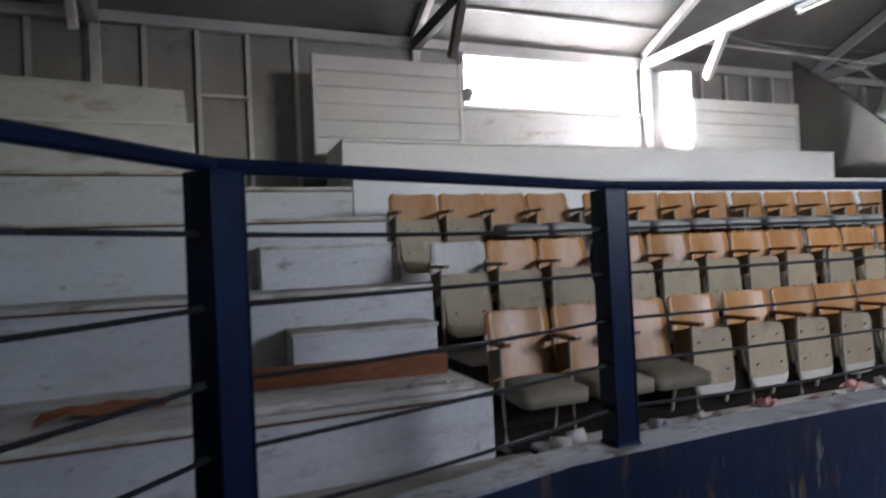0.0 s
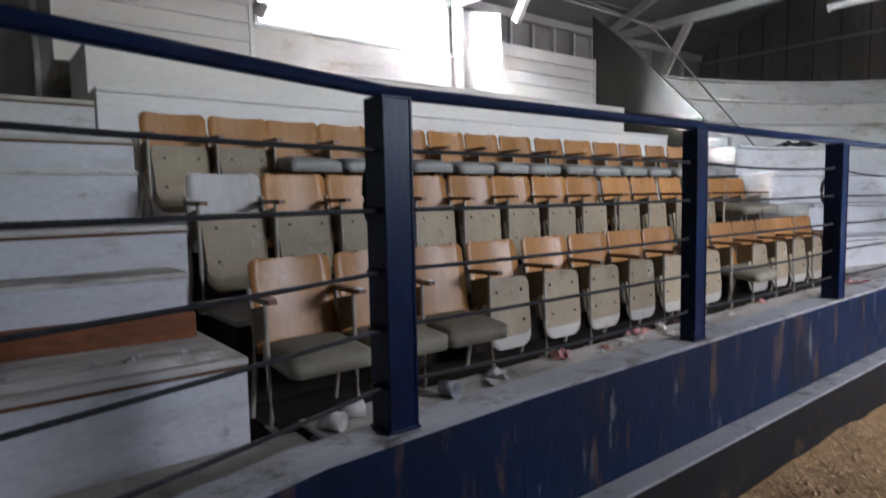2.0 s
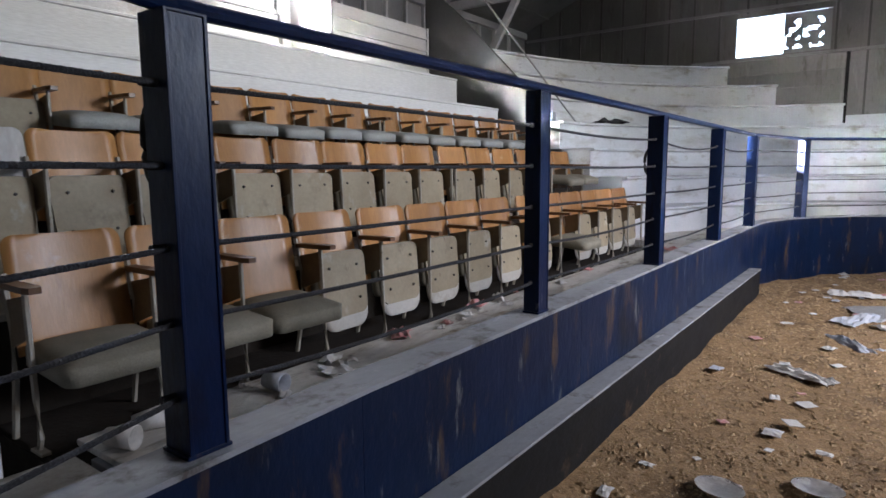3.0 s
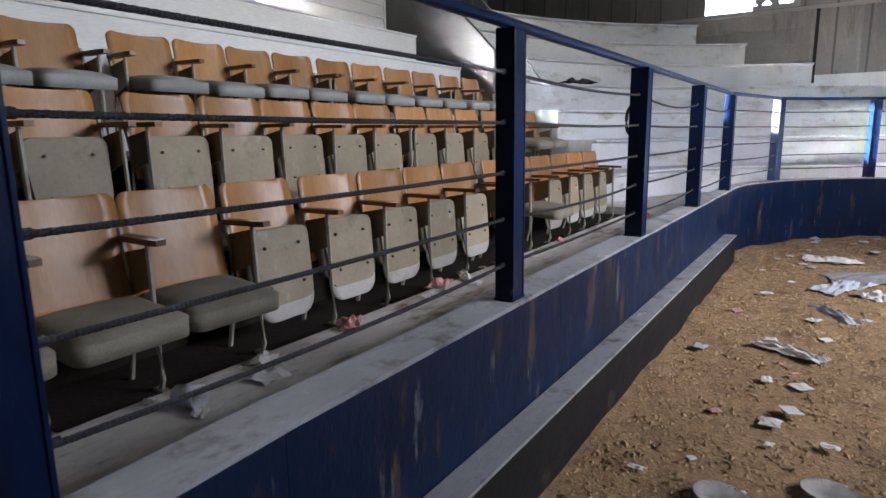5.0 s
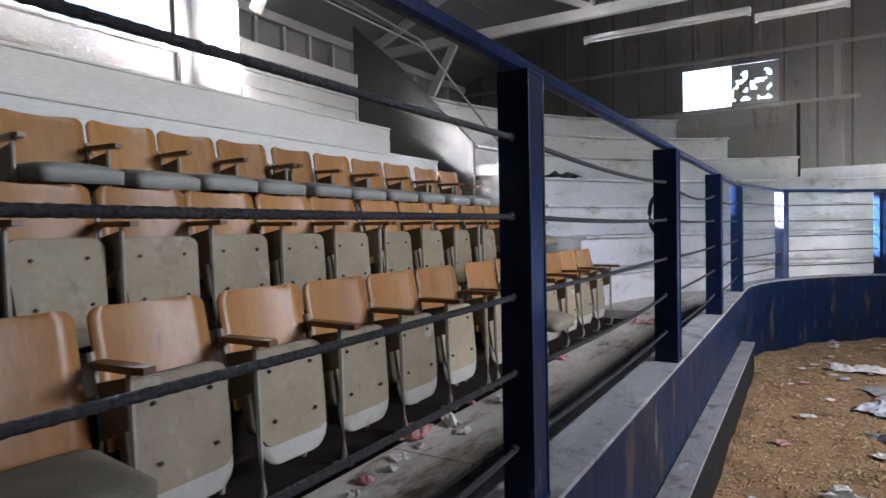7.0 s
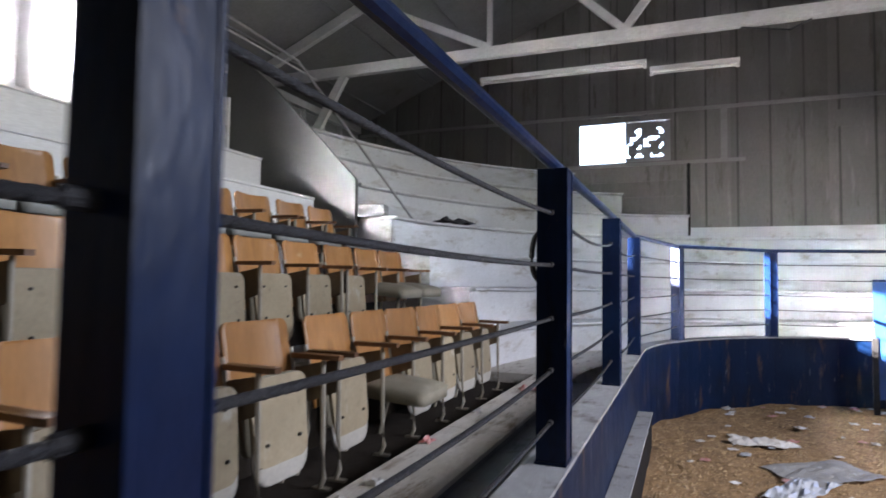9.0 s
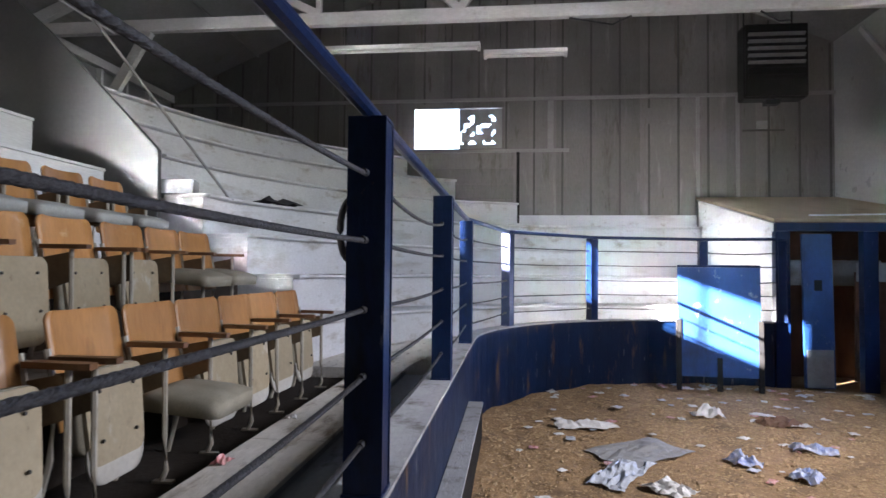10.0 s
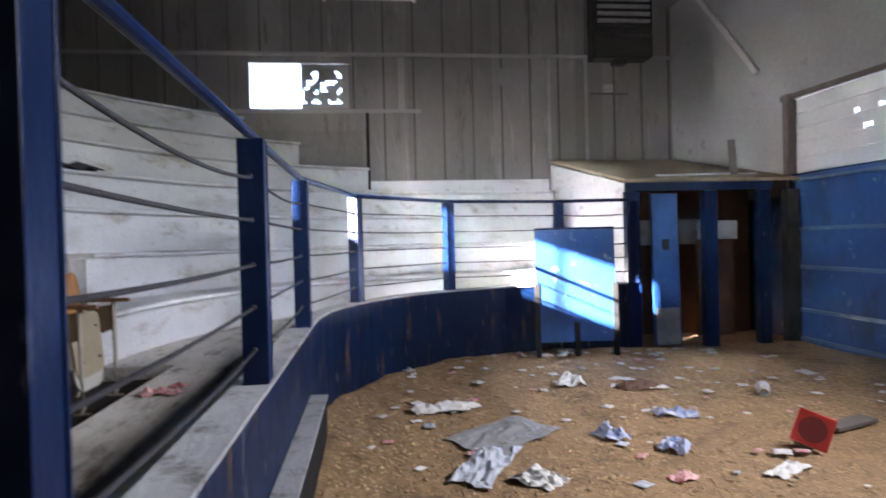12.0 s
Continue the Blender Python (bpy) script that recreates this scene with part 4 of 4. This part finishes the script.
tagged(finish("conduit", tube([(-4.0, 7.3, 5.55), (3.1, 7.3, 5.55)], 0.02, 6), M_FIXTURE), "white conduit run below the ceiling", "conduit")
tagged(finish("conduit", tube([(3.3, 6.6, 5.75), (7.4, 6.6, 5.75)], 0.012, 6), M_FIXTURE), "white conduit run below the ceiling", "conduit")
tagged(finish("conduit", tube([(7.6, 7.4, 4.9), (11.7, 7.4, 4.85)], 0.014, 6), M_FIXTURE), "white conduit run below the ceiling", "conduit")

# ---- things on the tiers ----
def litter(name, at, size, mat, label, category, seed, group="", cells=7):
    ob = finish(name, crumple(size[0], size[1], size[2], seed, cells), mat)
    ob.matrix_basis = pose(*at)
    return tagged(ob, label, category, group)


litter("black_cloth", (11.68, 4.92, 2.37, 0, 0, -20), (0.7, 0.26, 0.14), M_CLOTH, "black rag heaped on the curved bleachers", "rag", 3)
litter("black_cloth", (1.0, 5.9, 2.09, 0, 0, 5), (0.38, 0.12, 0.05), M_CLOTH, "black rag lying on a white tier", "rag", 4)
litter("dead_mat", (-0.42, 3.55, 0.97, 0, 0, 10), (0.6, 0.15, 0.10), M_RUST, "brown rotten padding lying on the low tier", "padding", 5)
rnd = random.Random(21)
for k, (x, s) in enumerate(((0.72, 0.05), (0.98, 0.06), (1.12, 0.09), (1.3, 0.05))):
    litter("paper_scrap", (x, 3.12, 1.012, 0, 0, 40 * k), (s, s * 0.6, s * 0.4), M_PAPER, "crumpled white paper scrap on the low tier", "litter", 60 + k, "tier litter", 5)
for k in range(26):
    x = rnd.uniform(1.9, 8.6)
    y = rnd.uniform(2.8, 3.12)
    s = rnd.uniform(0.04, 0.13)
    mt, lb = rnd.choice(((M_PAPER, "crumpled white paper scrap on the dusty deck"), (M_PAPER, "crumpled white paper scrap on the dusty deck"), (M_PINK, "crumpled pink snack wrapper on the deck")))
    litter("paper_scrap", (x, y, 0.607, 0, 0, rnd.uniform(0, 360)), (s, s * rnd.uniform(0.6, 1.2), s * 0.5), mt, lb, "litter", 30 + k, "deck litter", 5)
litter("pink_wrapper", (4.52, 3.1, 0.607, 0, 0, 20), (0.22, 0.12, 0.06), M_PINK, "crumpled pink and white wrapper on the deck", "litter", 90)
litter("pink_wrapper", (3.55, 3.02, 0.607, 0, 0, 50), (0.18, 0.12, 0.06), M_PINK, "crumpled pink and white wrapper on the deck", "litter", 91)


def cup(at, mat, label, r=0.045, h=0.11):
    bm = bmesh.new()
    bmesh.ops.create_cone(bm, cap_ends=False, segments=16, radius1=r * 0.72, radius2=r, depth=h)
    bmesh.ops.solidify(bm, geom=bm.faces[:], thickness=0.003)
    ob = finish("paper_cup", bm, mat, smooth=True)
    ob.matrix_basis = pose(*at)
    return tagged(ob, label, "cup")


carton = thing("carton", (10.42, 5.62, 2.37, 0, 0, 12), "small grey open carton on the bleacher board", "carton")
part("body", box(-0.12, 0.12, -0.2, 0.2, 0.0, 0.17, 0.006), M_GREYFACE, carton)
part("flap", moved(box(-0.12, 0.12, 0.0, 0.13, 0.0, 0.006), pose(0, 0.2, 0.168, 30)), M_BLACK, carton, "dark folded flap")
cup((1.86, 2.88, 0.65, 90, 0, 30), M_PAPER, "white paper cup lying on the deck")
cup((2.0, 2.95, 0.65, 90, 0, 80), M_PAPER, "white paper cup lying on the deck")
cup((2.55, 2.90, 0.65, 90, 0, 10), M_PLASTIC, "clear plastic cup lying on the deck")
bm = bmesh.new()
for k in range(320):
    a, b = rnd.uniform(0, 6.3), rnd.gauss(0, 0.16)
    p = Vector((13.98 + rnd.gauss(0, 0.06), -0.05 + rnd.gauss(0, 0.25), 0.865 + abs(rnd.gauss(0, 0.07))))
    q = p + Vector((math.cos(a), math.sin(a), rnd.uniform(-0.1, 0.25))) * rnd.uniform(0.08, 0.2)
    w = Vector((-math.sin(a), math.cos(a), 0)) * 0.004
    vs = [bm.verts.new(v) for v in (p - w, p + w, q + w * 0.5, q - w * 0.5)]
    bm.faces.new(vs)
tagged(finish("straw_heap", bm, M_STRAW), "loose heap of dry straw on the bleachers", "straw", kind="stuff")

# ---- litter on the ring floor ----
cone_at = pose(8.30, -1.34, 0.142, 0, 101, -44) @ pose(0, 0, 0, 0, 0, 16) @ Matrix.Diagonal((0.77, 0.77, 0.77, 1))
cone = thing("traffic_cone", cone_at, "red plastic traffic cone lying on its side", "traffic cone")
part("base", box(-0.15, 0.15, -0.15, 0.15, 0.0, 0.03, 0.012), M_RED, cone)
bm = bmesh.new()
bmesh.ops.create_cone(bm, cap_ends=False, segments=24, radius1=0.125, radius2=0.03, depth=0.42, matrix=Matrix.Translation((0, 0, 0.24)))
part("body", bm, M_RED, cone, smooth=True)
# Flat disc on the base, its colour standing for the shaded hollow
bm = bmesh.new()
bmesh.ops.create_cone(bm, cap_ends=True, segments=24, radius1=0.115, radius2=0.115, depth=0.004, matrix=Matrix.Translation((0, 0, -0.003)))
part("hollow", bm, M_REDSHADE, cone, "dark red disc painted as the shaded hollow underside")
tagged(finish("scrap_board", moved(box(-0.25, 0.25, -0.07, 0.07, 0, 0.03, 0.004), pose(8.7, -1.95, 0.02, 0, 0, -70)), M_TRUSSDARK), "dark scrap board lying on the dirt", "board")
litter("tarp_sheet", (9.0, 0.64, 0.01, 0, 0, -52), (0.78, 0.52, 0.03), M_TARP, "flat dirty grey tarp sheet on the dirt", "tarp", 201, "", 14)
litter("plastic_bag", (8.45, 0.88, 0.0, 0, 0, -30), (0.75, 0.28, 0.06), M_PLASTIC, "crumpled milky plastic bag on the dirt", "plastic bag", 202, "", 14)
litter("plastic_bag", (8.1, 0.62, 0.0, 0, 0, 40), (0.3, 0.26, 0.08), M_PAPER, "crumpled white plastic bag on the dirt", "plastic bag", 203, "", 12)
litter("white_rag", (9.75, 1.05, 0.01, 0, 0, -85), (0.5, 0.2, 0.08), M_PAPER, "crumpled white rag on the dirt", "rag", 204, "", 12)
litter("blue_wrapper", (8.83, -0.12, 0.0, 0, 0, 20), (0.26, 0.2, 0.12), M_BLUELIT, "crumpled blue and white wrapper on the dirt", "litter", 205, "", 10)
litter("blue_wrapper", (9.2, -0.83, 0.0, 0, 0, 80), (0.34, 0.14, 0.1), M_BLUELIT, "crumpled blue and white wrapper on the dirt", "litter", 206, "", 10)
litter("blue_wrapper", (8.5, -0.45, 0.0, 0, 0, 140), (0.2, 0.2, 0.1), M_BLUELIT, "crumpled blue and white wrapper on the dirt", "litter", 207, "", 10)
litter("pink_wrapper", (8.0, -0.25, 0.0, 0, 0, 120), (0.18, 0.12, 0.05), M_PINK, "crumpled pink and white wrapper on the dirt", "litter", 208, "", 8)
litter("white_rag", (7.98, -0.92, 0.0, 0, 0, 120), (0.34, 0.14, 0.06), M_PAPER, "crumpled white paper strip on the dirt", "litter", 209, "", 10)
litter("brown_sack", (10.15, -0.92, 0.0, 0, 0, 95), (0.42, 0.2, 0.1), M_BROWN, "crushed dark brown sack on the dirt", "sack", 210, "", 10)
litter("white_rag", (10.4, -0.33, 0.0, 0, 0, 95), (0.3, 0.2, 0.14), M_PAPER, "crumpled white rag on the dirt", "rag", 211, "", 10)
litter("plastic_bag", (7.3, 0.95, 0.0, 0, 0, 30), (0.55, 0.14, 0.07), M_PLASTIC, "crumpled milky plastic bag on the dirt", "plastic bag", 212, "", 10)
litter("plastic_bag", (6.1, 1.2, 0.0, 0, 0, 60), (0.5, 0.14, 0.07), M_PAPER, "crumpled white plastic strip on the dirt", "plastic bag", 213, "", 10)
litter("white_rag", (9.85, 0.84, 0.0, 0, 0, 100), (0.3, 0.16, 0.06), M_PAPER, "crumpled white rag on the dirt", "rag", 214, "", 8)
cup((9.7, -1.93, 0.05, 80, 0, 60), M_PAPER, "white foam cup lying on the dirt", 0.06, 0.14)


def plate(x, y, a):
    bm = bmesh.new()
    rings = [(0.0, 0.0), (0.075, 0.0), (0.085, 0.008), (0.115, 0.015)]
    prev = None
    for r, z in rings[1:]:
        ring = [bm.verts.new((r * math.cos(t), r * math.sin(t), z)) for t in (2 * math.pi * k / 24 for k in range(24))]
        if prev is None:
            bm.faces.new(ring)
        else:
            for k in range(24):
                bm.faces.new((prev[k], prev[(k + 1) % 24], ring[(k + 1) % 24], ring[k]))
        prev = ring
    bmesh.ops.solidify(bm, geom=bm.faces[:], thickness=0.003)
    ob = finish("paper_plate", bm, M_PAPER, smooth=True)
    ob.matrix_basis = pose(x, y, 0.025, 4, 3, a)
    tagged(ob, "white paper plate lying on the dirt", "plate")


def tub(x, y, z):
    """A round moulded tub, open at the top, with a rolled rim and a wall of some thickness."""
    profile = [(0.0, 0.0), (0.235, 0.0), (0.25, 0.02), (0.295, 0.27), (0.318, 0.275), (0.322, 0.29), (0.312, 0.30), (0.288, 0.295), (0.243, 0.03), (0.0, 0.022)]
    bm = bmesh.new()
    n = 40
    rings = [[bm.verts.new((r * math.cos(a), r * math.sin(a), h)) for a in (2 * math.pi * k / n for k in range(n))] for r, h in profile[1:-1]]
    for p, q in zip(rings, rings[1:]):
        for k in range(n):
            bm.faces.new((p[k], p[(k + 1) % n], q[(k + 1) % n], q[k]))
    bm.faces.new(rings[0][::-1])
    bm.faces.new(rings[-1])
    ob = finish("plastic_tub", bm, M_RED, smooth=True)
    ob.matrix_basis = pose(x, y, z, 2, -2, 30)
    return tagged(ob, "red plastic feed tub standing on the dirt", "tub")


tub(3.50, 0.36, 0.0)
plate(3.93, 1.31, 0)
plate(4.2, 0.92, 50)
tagged(finish("paper_sheet", moved(box(-0.06, 0.06, -0.045, 0.045, 0.0, 0.004), pose(5.0, 1.12, 0.035, 3, 2, 30)), M_PAPER), "small white card lying on the dirt", "card")
for k in range(190):
    u = rnd.random()
    x = rnd.uniform(3.5, 11.6)
    y = rnd.uniform(-3.6, 1.85)
    if (Vector((x, y)) - CENTRE).length > 2.7 and x > 9.4:
        continue
    s = rnd.uniform(0.03, 0.11)
    mt = rnd.choice((M_PAPER, M_PAPER, M_PAPER, M_PLASTIC, M_PINK))
    litter("paper_scrap", (x, y, 0.015, 0, 0, rnd.uniform(0, 360)), (s, s * rnd.uniform(0.5, 1.2), s * 0.17), mt, "small crumpled paper scrap on the dirt", "litter", 300 + k, "ring litter", 4)

# wood chips and clods
verts, faces = [], []
rs = np.random.RandomState(5)
count = 0
while count < 60000:
    x, y = rs.uniform(1.5, 12.2), rs.uniform(-4.0, 2.02)
    if x > 9.4 and (x - 9.4) ** 2 + (y + 0.8) ** 2 > 2.85 ** 2:
        continue
    if y > 1.95 and x < 9.2:
        continue
    h = 0.035 * noise.noise(Vector((x * 0.9, y * 0.9, 0))) + 0.02 * noise.noise(Vector((x * 4, y * 4, 3)))
    r = math.hypot(x - 9.4, y + 0.8)
    edge = max(0.0, 1 - abs(2.1 - y) / 0.5) if x < 9.4 else max(0.0, 1 - abs(R - r) / 0.45)
    h += 0.05 * edge * (0.6 + noise.noise(Vector((x * 2, y * 2, 9))))
    s, a = rs.uniform(0.006, 0.02) * (1.7 if count % 12 == 0 else 1.0), rs.uniform(0, 6.28)
    c0, s0 = math.cos(a) * s, math.sin(a) * s
    k = len(verts)
    w = rs.uniform(0.3, 0.8)
    verts += [(x - c0, y - s0, h), (x + s0 * w, y - c0 * w, h), (x + c0, y + s0, h + s * 0.15), (x - s0 * w, y + c0 * w, h), (x, y, h + s * 0.4)]
    faces += [(k, k + 1, k + 4), (k + 1, k + 2, k + 4), (k + 2, k + 3, k + 4), (k + 3, k, k + 4)]
    count += 1
me = bpy.data.meshes.new("wood_chips")
me.from_pydata(verts, [], faces)
me.materials.append(M_CHIP)
tagged(new("wood_chips", me), "scattered pale wood chips and clods on the dirt", "wood chips", kind="stuff")

# ---- loose wires and small fittings ----
for k, pts in enumerate(([(11.75, 1.0, 4.86), (11.7, 0.7, 4.78), (11.72, 0.45, 4.74), (11.75, 0.2, 4.86)],
                         [(11.75, -1.4, 4.86), (11.7, -1.6, 4.7), (11.72, -1.75, 4.72)],
                         [(3.98, 8.7, 4.9), (3.9, 8.68, 4.6), (3.95, 8.66, 4.4)])):
    tagged(finish("hanging_wire", tube(pts, 0.012, 6), M_RUBBER, smooth=True), "black electric wire drooping from the timber", "wire", "loose wires")
junction = thing("junction_box", (X1 - 0.024, -2.9, 4.3), "small steel junction box with cross pipe on the wall", "junction box")
part("box", box(-0.07, -0.001, -0.09, 0.09, -0.07, 0.07, 0.006), M_STEEL, junction)
part("pipe", tube([(-0.03, -0.4, -0.1), (-0.03, 0.35, -0.1)], 0.02, 8), M_BATTEN, junction)
for k in range(34):
    a = radians(rnd.uniform(-28, 55))
    r = R - abs(rnd.gauss(0.12, 0.22)) - 0.08
    s = rnd.uniform(0.05, 0.13)
    litter("paper_scrap", (CENTRE.x + r * math.cos(a), CENTRE.y + r * math.sin(a), 0.03, 0, 0, rnd.uniform(0, 360)), (s, s * rnd.uniform(0.5, 1.0), s * 0.3), rnd.choice((M_PAPER, M_PAPER, M_PINK, M_PLASTIC)), "small crumpled paper scrap by the ring wall", "litter", 800 + k, "ring litter", 5)
for k in range(9):
    x = rnd.uniform(9.6, 11.9)
    y = rnd.uniform(-3.2, -0.6)
    litter("paper_scrap", (x, y, 0.02, 0, 0, rnd.uniform(0, 360)), (0.2, 0.13, 0.025), M_PAPER, "crumpled white paper sheet on the dirt", "litter", 700 + k, "ring litter", 6)
